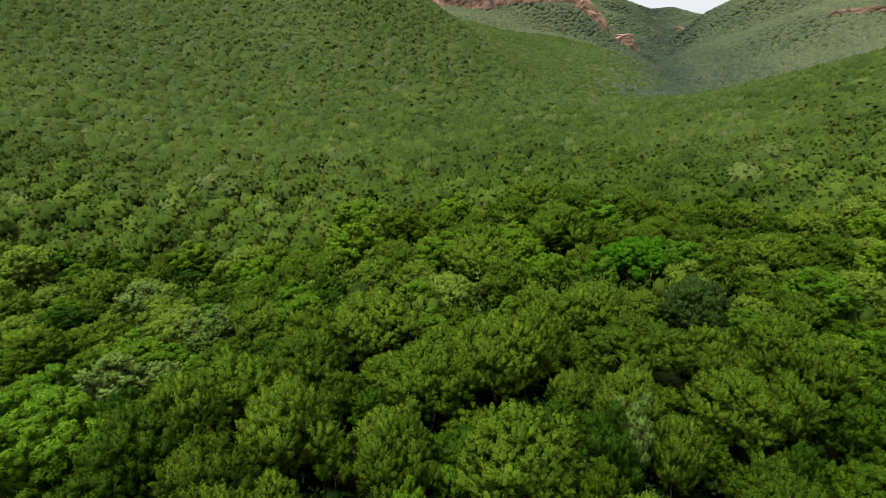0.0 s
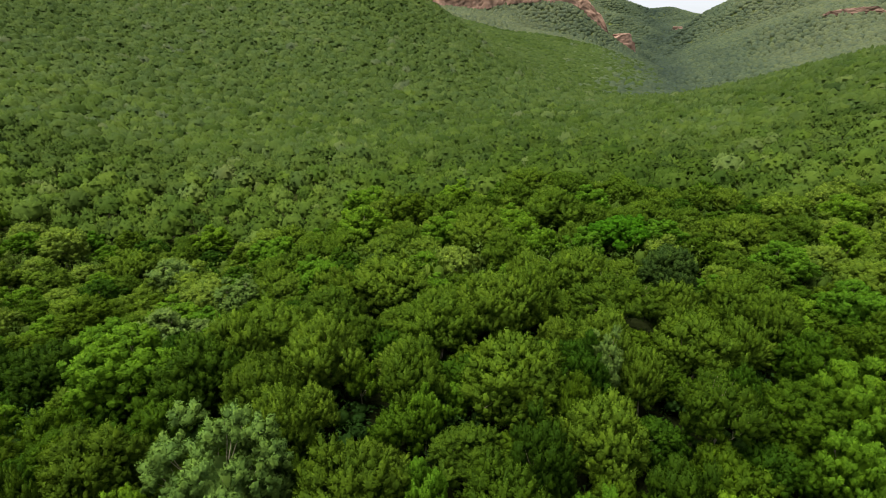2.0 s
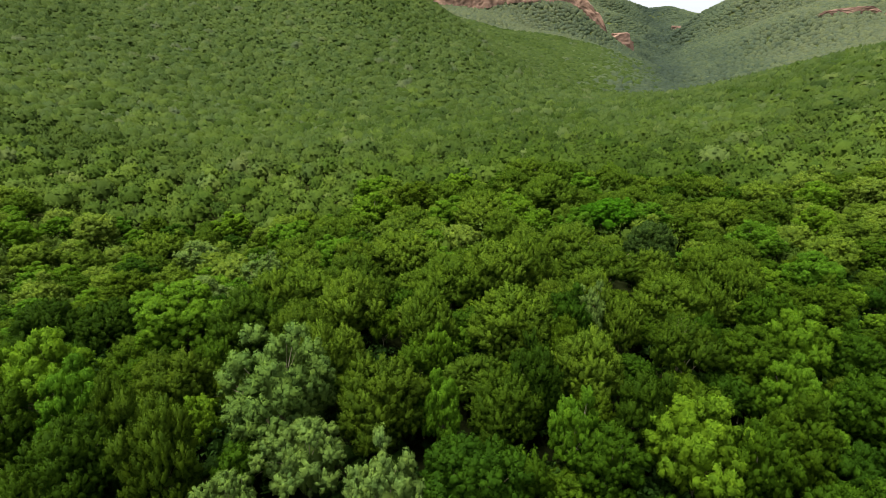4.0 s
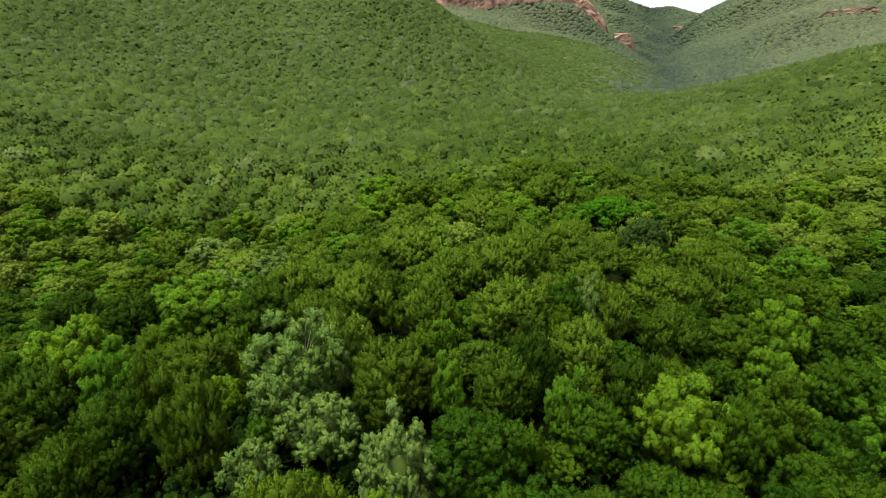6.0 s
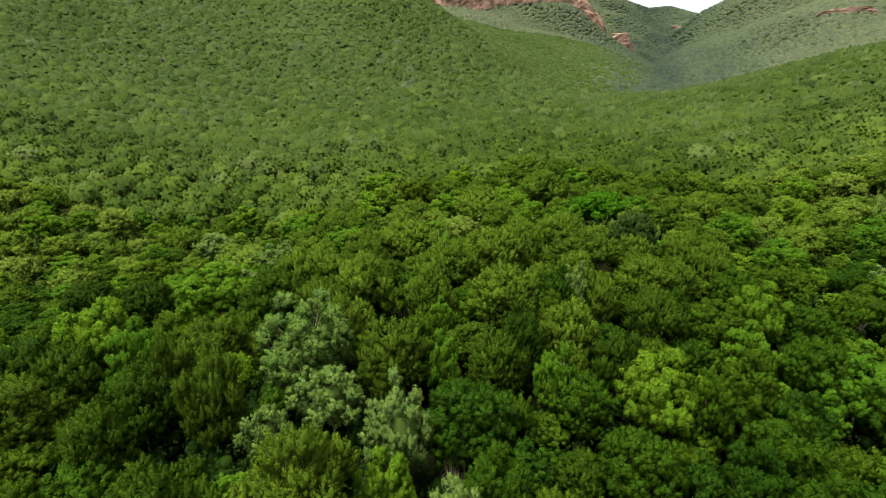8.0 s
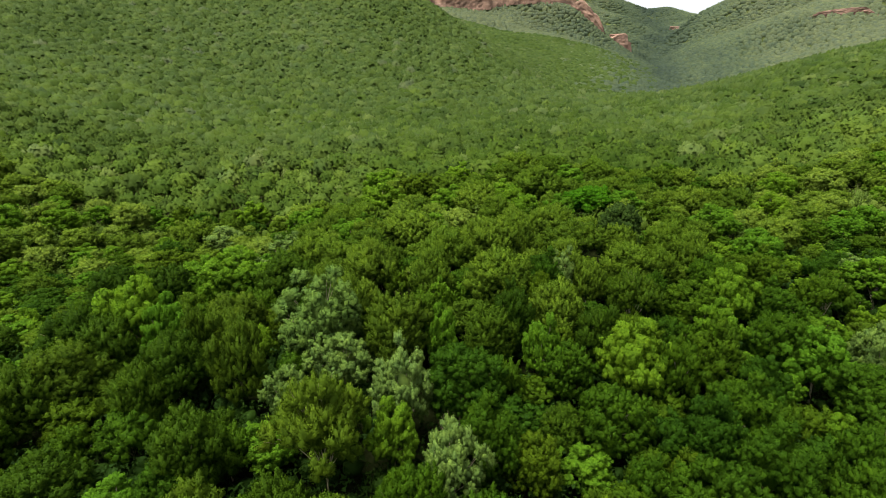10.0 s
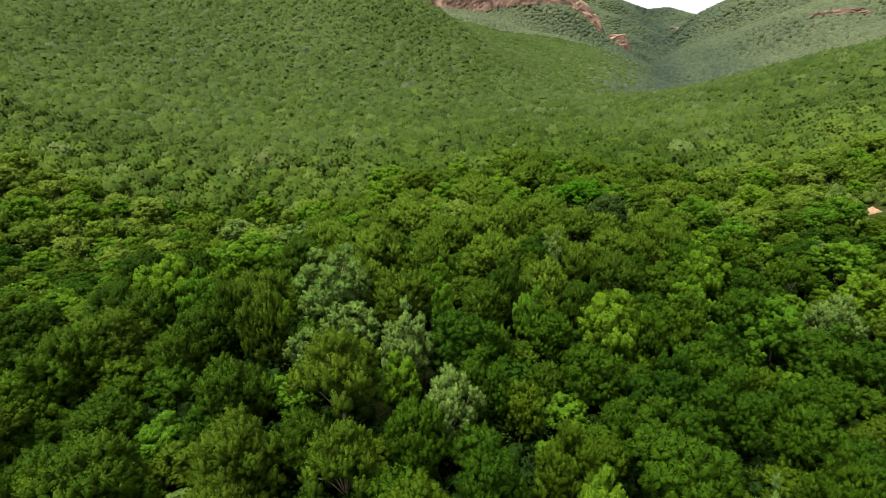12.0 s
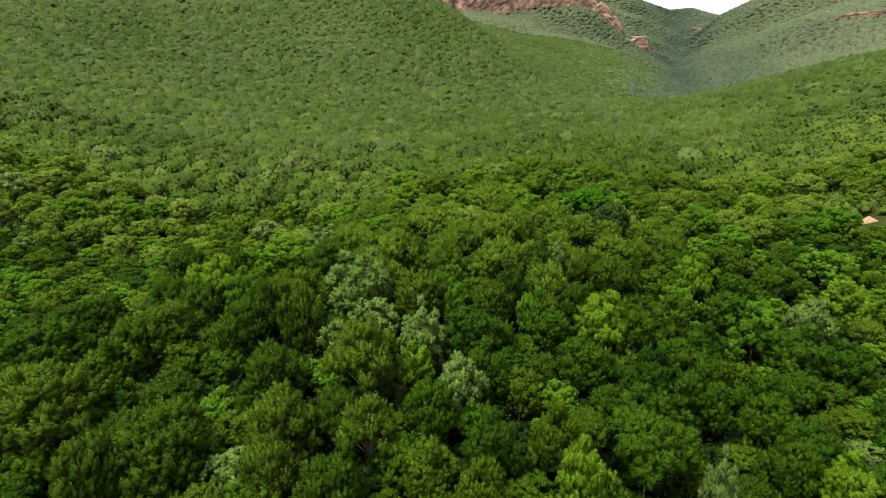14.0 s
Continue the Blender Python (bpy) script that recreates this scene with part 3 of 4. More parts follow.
# the trees that stand out: x, y, crown radius, height (0: as tall as the stand)
STANDING = {
    "light": [
        (-47.5, 27.4, 4.6, 13), (-40.2, 22.9, 3.2, 12.5), (-39.6, 44.4, 5.9, 11), (-2.4, 23.3, 2.3, 9.5), (-2.8, 36.1, 1.9, 8), (11.1, 21.1, 2.6, 11), (22.9, 19.1, 4.5, 12.5),
        (47, 41.1, 4, 12), (40.4, 31.8, 3.3, 11), (68.2, 68.8, 4.7, 11), (52.1, 24.8, 4.2, 11), (-7.6, 5.5, 2.7, 9), (12.6, -14.4, 2.8, 11.5), (44.3, -11.4, 3, 11),
        (82.9, 52.8, 5.7, 11), (76.6, 37.4, 4.8, 0), (-52.8, 81.2, 4.9, 0), (19.1, 89.9, 3.6, 0), (67.7, 88, 5.6, 0), (-23.3, 145.6, 6.5, 0), (-55.1, 63.9, 4.7, 0),
        (-21.4, 123.1, 7, 0), (-44.9, 120.7, 6.2, 0), (-23, 80.6, 4.2, 0), (48.1, 102.2, 4.6, 0), (37, 120.5, 5.4, 0)],
    "evergreen": [
        (-32.7, 27.3, 4.7, 11), (-27.9, 15.2, 3.5, 12), (-28.9, 41.2, 5.1, 11), (-35.9, 15.2, 4.1, 11), (-8.9, 23.2, 4.9, 11), (-20.5, 37.4, 4.3, 11), (8, 28, 3.2, 12),
        (4.1, 24, 3.8, 11), (19.6, 24.6, 3.3, 11), (-47.6, 20, 4.3, 11), (-37.8, 10.3, 3.2, 11), (-36.1, 21.9, 2.5, 11), (-66.9, 53.6, 5.4, 11), (-55.5, 51.4, 4.7, 11),
        (-53, 22.4, 5.2, 11), (-27.8, 1.2, 3.9, 11), (-49.3, 14.2, 5.4, 11), (-35.1, -14.2, 5.9, 13), (-53.4, -9.7, 7.5, 13), (-40.8, -18.3, 3.5, 11), (-23.1, -8.7, 4.3, 11),
        (-14.6, -18.2, 3.7, 11), (-67, 18.3, 5.1, 11), (-52.2, 9.1, 4.4, 11), (-22.8, -15.4, 3.3, 11), (-16.9, -5.6, 3.2, 0)],
    "pale": [
        (-19, 22.6, 5.4, 12), (-15.1, 16.9, 3.6, 9.5), (-20.9, 12.2, 2.5, 8), (-6.9, 10.8, 3.3, 11), (19, 45, 2.3, 9), (-1.3, -0.2, 3, 10), (61.4, 25.7, 3.4, 11),
        (-26.8, -14.2, 3, 7), (28.2, -14.3, 1.8, 11), (-42.6, 88.3, 4.2, 0), (-54.9, 100.7, 3.8, 0), (-46.9, 66.3, 4, 0)],
    "green": [
        (0, 14.1, 4.9, 11.5), (39.3, 39.2, 4.9, 11), (14.3, 19.4, 3.7, 9), (60.9, 55.7, 4.7, 11), (47.5, 49.6, 4.1, 11), (54.9, 41.2, 4.4, 11), (15.4, 42.8, 3.4, 11),
        (48.5, 29.2, 4.7, 11), (34.7, 12.7, 4.4, 10), (17.5, 9.6, 4.3, 10.5), (-29.5, -1.8, 2.8, 8), (2.5, 4.6, 3.8, 11), (23.3, -1.5, 4.4, 11), (33.1, 3.3, 4.5, 11),
        (43.4, 4.4, 3.6, 11), (28.3, 18.5, 3.7, 11), (35.6, 22.4, 4.1, 11), (39.9, 18.1, 3.9, 11), (7.5, 3.5, 3.1, 9), (-5.1, -5, 3.4, 11), (2.7, -10.3, 3.5, 11),
        (10.8, -8, 3.4, 11), (41.1, -0.2, 3.9, 11), (44.8, -4.7, 4.1, 11), (39.1, -9.1, 3.3, 11), (-4.6, -13.6, 3.8, 9), (1.1, -17.3, 3, 11), (54.8, 16.8, 5.6, 11),
        (62.5, 15.9, 4.3, 11), (-65.2, 5.8, 6, 11), (-52, 2.5, 4.3, 0), (28.7, 8, 3.5, 0), (13.8, 38.3, 2.5, 0), (34.5, 42, 2.4, 0), (54.3, 93.9, 4.8, 0)],
    "ridge": [
        (7.1, 40.6, 6.1, 11), (15.4, 32.5, 4.5, 11), (33.2, 51.5, 5.4, 11), (-4.4, 40.5, 3.9, 11), (-15.3, 44.7, 4.8, 11), (-24.4, 54, 5.6, 11), (-9.9, 68, 6.8, 11),
        (-17.4, 58.9, 5.4, 11), (-1.4, 53, 5.1, 11), (6.7, 58, 5.6, 11), (-27.2, 47, 4.4, 11), (46.3, 65.4, 5.2, 11), (49.2, 60.4, 4.1, 11), (12.2, 62, 4.3, 11),
        (21.4, 70.9, 5.6, 11), (-17.2, 32.7, 3.3, 11), (20, 49.5, 4, 0), (23.4, 44.2, 2.8, 0), (13.6, 72.3, 4.2, 0), (33.7, 60.8, 4, 0), (7.2, 95.8, 6.5, 0),
        (25.2, 108.8, 7.3, 0), (39.4, 52.5, 3.3, 0)],
    "bare": [
        (28.6, 36.6, 4.4, 12), (25.5, 60.9, 6.4, 11)],
    "blue": [
        (38.3, 73.7, 4.9, 11), (-14.4, 86.3, 3, 0)],
    "stem": [
        (66, 44.3, 4.2, 11), (21.7, -9.6, 5.3, 12), (50.2, 8.6, 3.5, 10), (15.4, -5.2, 2.9, 9)],
    "olive": [
        (-14.3, 1.7, 4.3, 12.5), (-12.2, -8.7, 3.2, 11), (-17.6, 66.2, 3.9, 0)],
    "dead": [
        (-1.5, 7.6, 1.5, 8), (52.3, -5, 1.9, 8)],
    "lime": [
        (37, 95.5, 5.6, 0)],
}
for kind, spots in STANDING.items():
    for x, y, radius, tall in spots:
        h = tall * rng.uniform(0.93, 1.12) if tall else float(stand_height(x, y)) * (1.0 + 0.06 * (radius - 4.0)) * rng.uniform(0.9, 1.02)
        stands_out = 1.1 if kind in ("pale", "light", "olive", "lime") else 0.97
        plant(kind, x, y, radius * stands_out, h * (1.05 if stands_out > 1 else 1.0), rng.uniform(0, 360))


# ---- the rest of the wood: trees thrown one after another where there is room ----
class Room:
    """Keeps planted trees apart."""

    def __init__(self, cell=10.0):
        self.cell, self.at = cell, {}

    def add(self, x, y, r):
        self.at.setdefault((int(x // self.cell), int(y // self.cell)), []).append((x, y, r))

    def free(self, x, y, r, touch):
        i, j = int(x // self.cell), int(y // self.cell)
        for a in range(i - 2, i + 3):
            for b in range(j - 2, j + 3):
                for px, py, pr in self.at.get((a, b), ()):
                    if (px - x) ** 2 + (py - y) ** 2 < (touch * (pr + r)) ** 2:
                        return False
        return True


room = Room()
for x, y, radius in placed:
    room.add(x, y, radius)


# dark hollows between the crowns, where nothing tall grows
HOLLOWS = [
    (-46, 6.7), (-20.2, -0.1), (10.8, 14.3), (19.9, 7.7), (39.3, 4.1), (-8.4, 14.3), (-35.1, 1.6), (-54.5, -13.3),
    (9.4, 13.1), (-15.2, -10.5), (-8.4, -6.3), (-4.3, 20.5), (-46.6, 38.2), (-11.2, 24.6), (47.8, 35.2), (-52.1, 45.7),
    (-8, 37.9), (34, -5.6), (-53.8, 8.8)]


def on_bank(x, y, reach=8.0):
    return math.hypot(x - 121, y - 93) < reach or math.hypot(x - 115, y - 85) < reach - 1


def in_hollow(x, y, reach=2.6):
    return any(math.hypot(x - hx, y - hy) < reach for hx, hy in HOLLOWS)


NEAR_EDGE = 80.0
tries = 0
near_count = 0
while tries < 14000 and near_count < 330:
    tries += 1
    y = rng.uniform(-42, NEAR_EDGE)
    x = rng.uniform(-1, 1) * (0.9 * (y + 66) + 18)
    radius = rng.uniform(2.3, 4.4)
    if on_bank(x, y) or in_hollow(x, y, radius + 0.4) or not room.free(x, y, radius, 0.76):
        continue
    room.add(x, y, radius)
    near_count += 1
    slope_side = x < -38 and y > 18
    p = [0.18, 0.30, 0.45, 0.02, 0.05] if slope_side or x > 45 else [0.48, 0.36, 0.12, 0.005, 0.035]
    kind = ("evergreen", "green", "light", "pale", "olive")[int(rng.choice(5, p=p))]
    # farther evergreens take the leaves with haze in their colour
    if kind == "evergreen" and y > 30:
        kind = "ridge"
    plant(kind, x, y, radius * 0.98, float(stand_height(x, y)) * rng.uniform(0.4, 0.68), rng.uniform(0, 360))


young_count = 0
while tries < 40000 and young_count < 180:
    tries += 1
    y = rng.uniform(-40, NEAR_EDGE)
    x = rng.uniform(-1, 1) * (0.88 * (y + 66) + 10)
    radius = rng.uniform(1.5, 2.4)
    if not on_bank(x, y, 6.5) and not in_hollow(x, y) and room.free(x, y, radius, 0.66):
        room.add(x, y, radius)
        young_count += 1
        plant("young", x, y, radius * 1.3, float(stand_height(x, y)) * rng.uniform(0.38, 0.65), rng.uniform(0, 360))


def small_tree(seed, clumps, leaves, size, with_trunk, low=-0.2, fine=False, wide=0.62, core=0.72, soft=0.8, blob=1.0, ball=True, plan=(ICO_V, ICO_F), heart=3.6):
    """A woodland tree 4 m in radius and 6.5 m tall, light enough to repeat by the thousand: vertices, triangles, how many of them are leaves, normals."""
    r = np.random.default_rng(seed)
    egg = np.array([4.0, 4.0, 3.7])
    c = clump_places(r, clumps, 4.0, 3.7, low, 0.15)
    rad = 4.0 * (0.74 / clumps ** 0.5 + 0.05) * blob * r.uniform(0.75, 1.25, clumps)
    dome = unit(unit(c / egg) + np.array([0, 0, 0.35]))
    bv, bf, bn = balls(r, c, rad, dome * 0.3, 0.25, CAP)
    bn = unit(bn + soft * np.repeat(dome, 6, 0))
    n = clumps * leaves
    w = np.repeat(np.arange(clumps), leaves)
    d = unit(r.normal(0, 1, (n, 3)) + 0.9 * dome[w])
    at = c[w] + d * rad[w, None] * r.uniform(0.8, 1.1, (n, 1))
    rand = unit(r.normal(0, 1, (n, 3)))
    L = size * r.uniform(0.65, 1.35, n)
    lv, lf, ln = leaf_sprays(at, unit(d + 0.4 * rand), unit(np.cross(d, rand) + 0.3 * d), L, L * wide, unit(d + soft * dome[w]), own=0.15)
    if fine:
        hv, hf = hull(r, 4.0, 3.7, 0.0, core, 0.2)
    else:
        hv, hf = plan[0] * egg * core * r.uniform(0.8, 1.2, (len(plan[0]), 1)), plan[1]
    v, f = joined([(lv, lf), (bv, bf), (hv, hf)] if ball else [(lv, lf), (hv, hf)])
    normals = np.concatenate([ln, bn, unit(hv)] if ball else [ln, unit(hv)])
    v[:, 2] += heart
    leafy = len(f)
    if with_trunk:
        tv, tf = tube([(0, 0, -0.8), (0.1, 0.1, 1.5), (0.1, -0.1, 3.6)], [0.3, 0.2, 0.12], 4)
        v, f = joined([(v, f), (tv, tf)])
        normals = np.concatenate([normals, unit(tv * np.array([1, 1, 0]))])
    return v, f, leafy, normals


def woodland(name, label, spots, variants, leaf_mat=M_WOOD, lie=0.0, swell=1.0, squat=1.0):
    """Many trees of the slopes as one sheet of wood. spots: x, y, radius, height, tint; lie: how far the leaves turn with the slope."""
    vs, fs, slots, tints, ns, at = [], [], [], [], [], 0
    px, py = np.array([s[0] for s in spots]), np.array([s[1] for s in spots])
    z = ground_height(px, py)
    fall = unit(np.stack([(ground_height(px - 8, py) - ground_height(px + 8, py)) / 16, (ground_height(px, py - 8) - ground_height(px, py + 8)) / 16, np.ones(len(px))], 1))
    for (x, y, radius, height, tint), gz, g in zip(spots, z, fall):
        v, f, leafy, nm = variants[int(rng.integers(len(variants)))]
        a, s = rng.uniform(0, 6.283), swell * radius / 4.0
        c, d = math.cos(a) * s, math.sin(a) * s
        vs.append(np.stack([v[:, 0] * c - v[:, 1] * d + x, v[:, 0] * d + v[:, 1] * c + y, v[:, 2] * squat * height / 6.5 + gz], 1))
        fs.append(f + at)
        slots.append(np.r_[np.zeros(leafy, np.int32), np.ones(len(f) - leafy, np.int32)])
        ns.append(np.stack([(nm[:, 0] * c - nm[:, 1] * d) / s, (nm[:, 0] * d + nm[:, 1] * c) / s, nm[:, 2]], 1) + lie * g)
        tints.append(np.full(len(v), tint))
        at += len(v)
    me = mesh_from(name, np.concatenate(vs), np.concatenate(fs), [leaf_mat, M_BARK], normals=unit(np.concatenate(ns)), slots=np.concatenate(slots), tint=np.concatenate(tints))
    return tagged(new(name, me), label, "woodland", kind="stuff")


def wood_tint(x, y):
    """Dark and light stretches of wood, a few hundred metres wide, with every tree a little different."""
    slow = noise.noise(Vector((x / 90.0, y / 90.0, 3.0)))
    t = 0.42 + 0.26 * slow + rng.normal(0, 0.14)
    t -= 0.40 * math.exp(-((x - 55) / 62) ** 2 - ((y - 165) / 85) ** 2)
    t += 0.22 * min(max((x - 80) / 30, 0), 1) * min(max((220 - y) / 60, 0), 1)
    # the far upper hill a little lighter, haze added through the tint
    t += 0.04 * min(max((y - 380) / 150, 0), 1)
    if rng.random() < 0.035:
        t = rng.uniform(0.88, 1.0)
    return min(max(t, 0.0), 1.0)


def scatter(y0, y1, x0, x1, small, large, touch, throws, pad=20, full=0.0):
    """Trees in the stretch y0..y1 within the fan and within x0..x1."""
    spots = []
    edge = 0.88 * (y1 + 66) + pad
    for _ in range(throws):
        y, x = rng.uniform(y0, y1), rng.uniform(max(x0, -edge), min(x1, edge))
        if abs(x) > 0.88 * (y + 66) + pad:
            continue
        radius = rng.uniform(small, large)
        # small clearings
        if y > 110 and noise.noise(Vector((x / 34.0, y / 34.0, 8.0))) > 0.7 + full:
            continue
        if ((x + 91) / 14) ** 2 + ((y - 243) / 8) ** 2 < 1 or on_bank(x, y, 5.0 + radius) or not room.free(x, y, radius, touch):
            continue
        room.add(x, y, radius)
        if y > 235:
            level = (8.0 if radius > 3.7 else 6.6) * rng.uniform(0.9, 1.08) * (1.0 if y < 1000 else 0.9)
            spots.append((x, y, radius, level, wood_tint(x, y)))
            continue
        usual = float(stand_height(x, y)) * (0.55 + 0.11 * radius) * rng.uniform(0.7, 1.05)
        spots.append((x, y, radius, max(rng.uniform(1.45, 1.85) * radius, usual), wood_tint(x, y)))
    return spots


close_kinds = [small_tree(500 + k, 38, 6, 0.45, True, -0.6, fine=True, core=0.75, soft=1.2, blob=1.0) for k in range(8)]
middle_kinds = [small_tree(600 + k, 17, 3, 0.6, False, -0.1, heart=1.7, plan=DOME, core=0.95, soft=1.8, blob=1.15) for k in range(8)]
far_kinds = [small_tree(700 + k, 5, 3, 1.0, False, 0.0, heart=1.5, plan=DOME, core=0.98, ball=False) for k in range(6)]
tiny_kinds = [small_tree(750 + k, 6, 2, 1.1, False, 0.0, heart=1.5, core=0.98, ball=False, plan=DOME) for k in range(6)]
lower = scatter(NEAR_EDGE, 235, -999, 999, 3.2, 5.8, 0.78, 14000) + scatter(NEAR_EDGE, 235, -999, 999, 1.8, 3.0, 0.66, 9000)
drift = rng.normal(0, 20, len(lower))
# the trees of the forest edge still stand singly
EDGE_OF_FOREST = 140.0
small_ones = []
for x, y, radius, height, tint in lower:
    if y < EDGE_OF_FOREST:
        if radius < 2.9:
            small_ones.append((x, y, radius, height, tint))
            continue
        if tint < 0.22:
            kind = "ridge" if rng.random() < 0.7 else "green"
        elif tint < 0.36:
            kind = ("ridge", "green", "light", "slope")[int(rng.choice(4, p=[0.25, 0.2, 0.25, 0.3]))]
        else:
            kind = "pale" if tint > 0.86 else ("slope" if rng.random() < 0.8 else "light")
        plant(kind, x, y, radius * 1.05, max(height, 2.0 * radius), rng.uniform(0, 360))
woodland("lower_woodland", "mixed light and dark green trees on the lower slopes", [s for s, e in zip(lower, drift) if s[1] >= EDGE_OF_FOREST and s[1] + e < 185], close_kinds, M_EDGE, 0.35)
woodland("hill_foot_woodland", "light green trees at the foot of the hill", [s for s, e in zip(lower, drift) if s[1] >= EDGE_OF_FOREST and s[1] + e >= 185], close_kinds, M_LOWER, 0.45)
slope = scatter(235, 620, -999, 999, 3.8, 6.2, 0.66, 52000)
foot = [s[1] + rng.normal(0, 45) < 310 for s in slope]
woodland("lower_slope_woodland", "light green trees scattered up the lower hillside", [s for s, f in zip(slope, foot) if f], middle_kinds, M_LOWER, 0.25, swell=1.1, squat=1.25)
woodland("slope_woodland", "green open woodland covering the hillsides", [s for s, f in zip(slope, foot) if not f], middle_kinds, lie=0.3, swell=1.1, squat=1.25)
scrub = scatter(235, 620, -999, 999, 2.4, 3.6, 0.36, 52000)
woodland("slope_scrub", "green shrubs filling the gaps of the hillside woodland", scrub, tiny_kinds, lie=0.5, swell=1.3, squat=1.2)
upper = scatter(620, 1000, -420, 900, 3.6, 5.6, 0.5, 46000, full=0.2)
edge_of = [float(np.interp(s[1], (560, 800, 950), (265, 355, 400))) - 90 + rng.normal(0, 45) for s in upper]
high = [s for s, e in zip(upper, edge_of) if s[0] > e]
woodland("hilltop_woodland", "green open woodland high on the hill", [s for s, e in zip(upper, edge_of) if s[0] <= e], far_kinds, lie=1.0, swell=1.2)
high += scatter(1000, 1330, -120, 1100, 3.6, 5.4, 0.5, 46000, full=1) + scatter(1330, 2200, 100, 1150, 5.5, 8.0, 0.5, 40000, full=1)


def ravine_shade(x, y):
    """Leaf tint of the upper valley, dark along the stream and lighter up its sides: ravine shade put into the colour.
    """
    away = abs(x - float(np.interp(y, (420, 560, 800, 950, 1293, 1460, 1750, 2100), (182, 265, 355, 400, 488, 592, 690, 760))))
    return min(max(0.05 + away / 260 + 0.25 * noise.noise(Vector((x / 60.0, y / 60.0, 5.0))) + rng.normal(0, 0.07), 0.0), 1.0)


# distance haze comes from the M_HIGH leaf colour
woodland("mountain_woodland", "distant woodland on the mountain sides, leaf colour greyed and blued for haze", [s[:2] + (1.08 * s[2], s[3], ravine_shade(s[0], s[1])) for s in high], tiny_kinds, M_HIGH, 0.6, swell=1.15, squat=0.9)
behind = []
for _ in range(1500):
    y, x, radius = rng.uniform(-125, -40), rng.uniform(-125, 125), rng.uniform(3.0, 5.2)
    if room.free(x, y, radius, 0.75):
        room.add(x, y, radius)
        behind.append((x, y, radius, float(stand_height(x, y)) * rng.uniform(0.7, 1.0), rng.uniform(0.0, 0.4)))
woodland("forest_behind", "dark green forest going on down the valley", behind, middle_kinds, M_EDGE, squat=1.3)
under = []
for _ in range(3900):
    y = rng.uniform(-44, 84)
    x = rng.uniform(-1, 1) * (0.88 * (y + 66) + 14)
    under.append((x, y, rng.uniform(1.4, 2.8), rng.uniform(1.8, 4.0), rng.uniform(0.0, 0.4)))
woodland("undergrowth", "dense green shrubs and saplings on the forest floor, leaf colour darkened for shade", under, [small_tree(800 + k, 7, 9, 0.85, False, core=0.5, ball=False) for k in range(5)], M_UNDER)


saplings = small_ones
for _ in range(2600):
    y = rng.uniform(78, 150)
    x = rng.uniform(-1, 1) * (0.88 * (y + 66) + 14)
    if not on_bank(x, y, 6.5):
        saplings.append((x, y, rng.uniform(1.6, 2.8), rng.uniform(2.4, 4.6), min(max(wood_tint(x, y), 0.0), 1.0)))
woodland("saplings", "light green saplings and shrubs between the slope trees", saplings, [small_tree(820 + k, 7, 9, 0.85, False, core=0.5, ball=False) for k in range(5)], M_EDGE, 0.3)


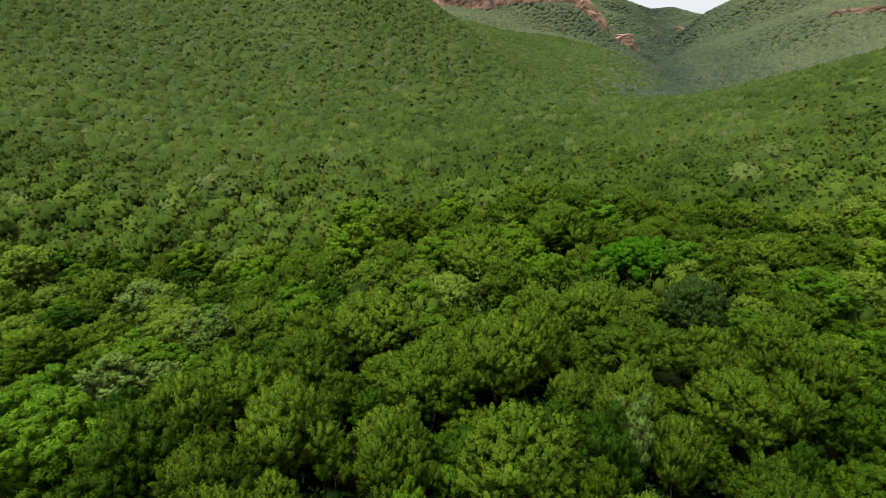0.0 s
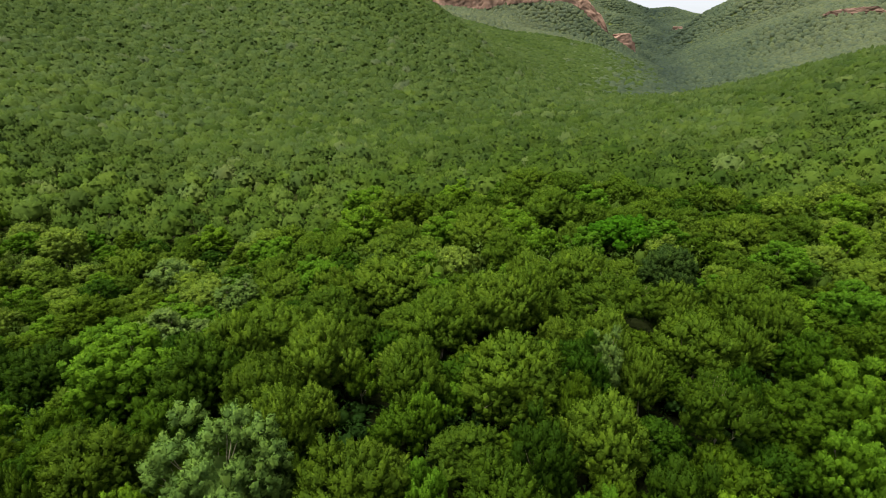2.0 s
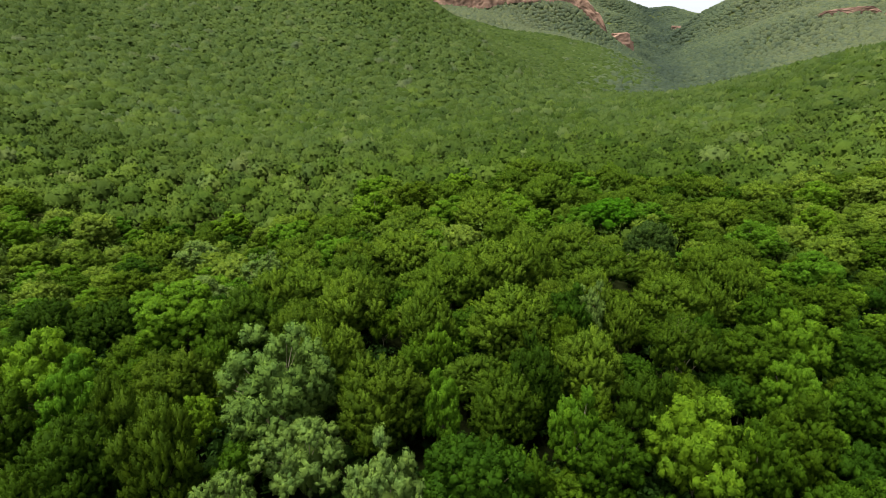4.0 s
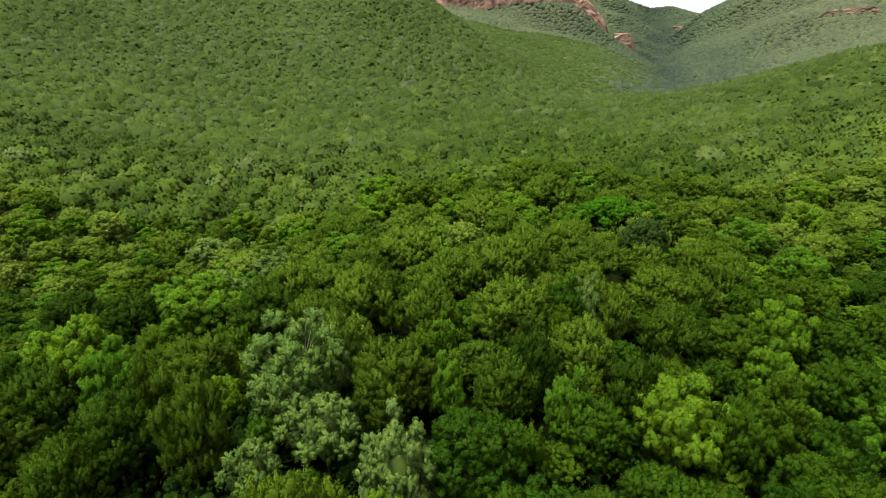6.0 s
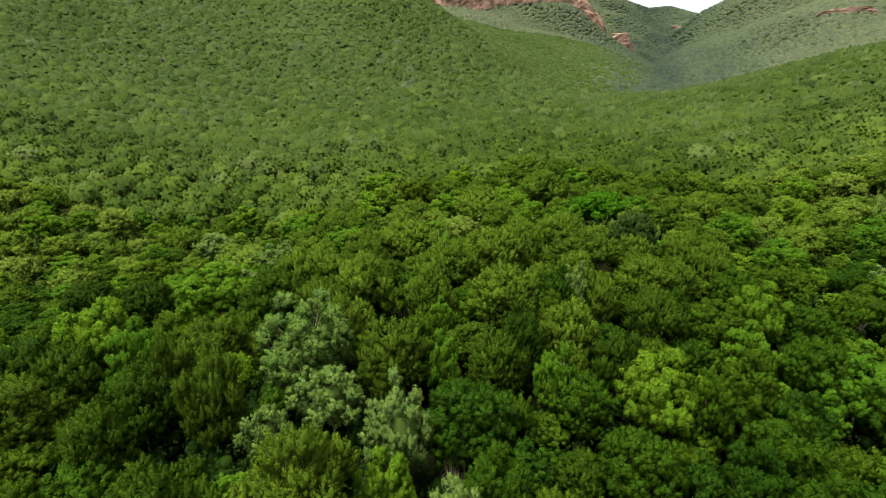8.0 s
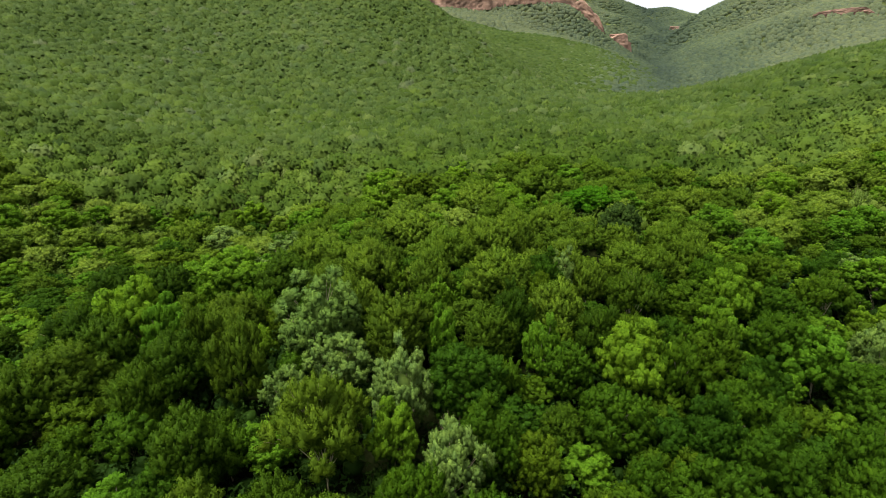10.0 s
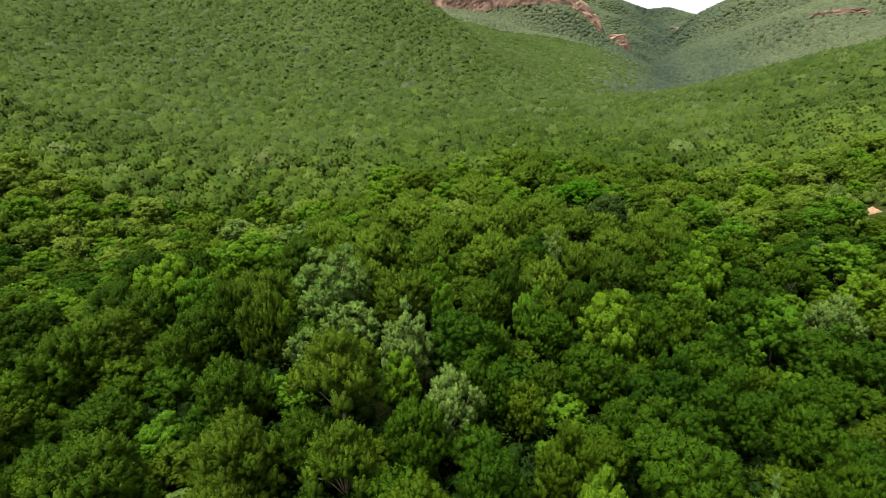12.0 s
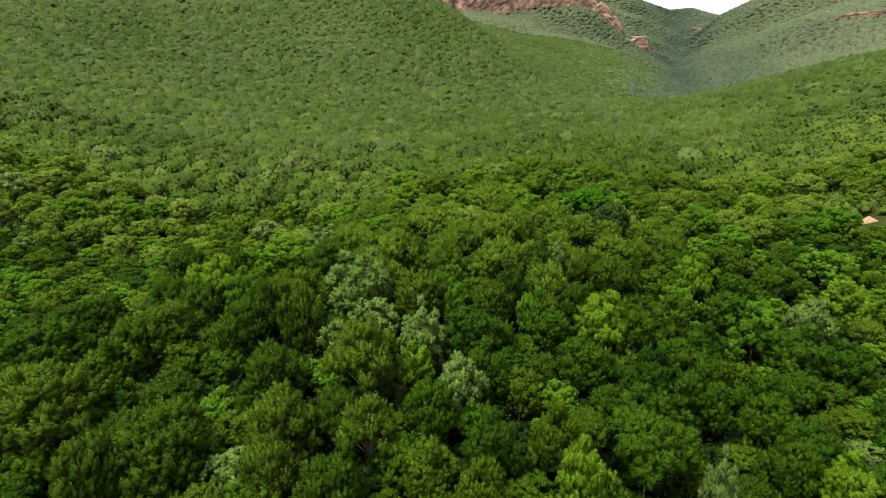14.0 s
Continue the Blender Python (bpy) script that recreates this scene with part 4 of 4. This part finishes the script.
# ---- red cliffs ----
def cliff(name, label, line, height, drop=4.0, step=4.0, seed=1, back=30.0, jut=3.0):
    """A ledged rock face along a line over the slope, its foot and top sunk into the hill."""
    r = np.random.default_rng(seed)
    line = np.array(line, float)
    seg = np.linalg.norm(np.diff(line, axis=0), axis=1)
    run = np.r_[0, np.cumsum(seg)]
    s = np.arange(0, run[-1], step)
    x, y = np.interp(s, run, line[:, 0]), np.interp(s, run, line[:, 1])
    out = unit(np.stack([np.gradient(y), -np.gradient(x)], 1))
    foot = ground_height(x, y) - drop
    rows = 16
    ledge = np.cumsum(r.uniform(0, 1.3, rows)) * 0.3
    crack = r.normal(0, 1, len(s))
    crack = (crack + np.roll(crack, 1) + np.roll(crack, -1)) * 0.8
    top = height * (0.85 + 0.2 * np.sin(s / 37 + seed) + r.normal(0, 0.04, len(s)))
    taper = np.clip(np.minimum(s, run[-1] - s) / 25, 0.25, 1)
    v = []
    for k in range(rows):
        u = k / (rows - 1)
        off = jut - ledge[k] + 1.6 * crack + r.normal(0, 1.1, len(s))
        v.append(np.stack([x + out[:, 0] * off, y + out[:, 1] * off, foot + u * top * taper], 1))
    v.append(np.stack([x - out[:, 0] * back, y - out[:, 1] * back, foot + top * taper + 2], 1))
    v.append(np.stack([x - out[:, 0] * back, y - out[:, 1] * back, foot - 20], 1))
    me = mesh_from(name, np.concatenate(v), grid_tris(rows + 2, len(s)), [M_ROCK])
    return tagged(new(name, me), label, "cliff", kind="structure")


cliff("cliff_1", "long banded red sandstone cliff above the woods", [(-70, 1106), (-20, 1110), (37, 1120), (107, 1145), (177, 1154), (240, 1170), (285, 1188)], 60, seed=2, jut=11.0)
cliff("cliff_2", "broken red rock shoulder stepping down the ridge", [(268, 1186), (300, 1176), (330, 1170), (352, 1168)], 46, seed=3, jut=14.0)
cliff("cliff_3", "bare red rock outcrop at the ridge foot", [(352, 1170), (372, 1170), (394, 1180), (404, 1196)], 58, seed=4, jut=17.0)
cliff("cliff_4", "weathered pinkish cliff band high on the slope", [(660, 1006), (694, 996), (731, 977), (765, 955)], 13, drop=1.0, seed=5, jut=6.0)
cliff("cliff_5", "shaded red rock at the valley head", [(745, 1795), (764, 1802), (780, 1822)], 16, seed=6)


# ---- a scar of bare soil on the right-hand slope ----
def soil_bank(x, y, wide, high):
    u, w = np.meshgrid(np.linspace(-1, 1, 17), np.linspace(0, 1, 9))
    px = x + u * wide * (1 - 0.25 * w)
    py = y + w * wide * 0.8
    pz = ground_height(px, py) + high * np.clip(1 - u ** 2, 0, 1) * np.sqrt(w) + 0.12 * np.sin(px * 3) * np.cos(py * 4)
    v = np.stack([px, py, pz - 0.35 * (np.abs(u) > 0.95)], -1).reshape(-1, 3)
    return tagged(new("earth_bank", mesh_from("earth_bank", v, grid_tris(9, 17), [M_SOIL])), "bare orange earth bank among the trees", "bank", kind="structure")


soil_bank(121.5, 94.0, 2.4, 1.5)
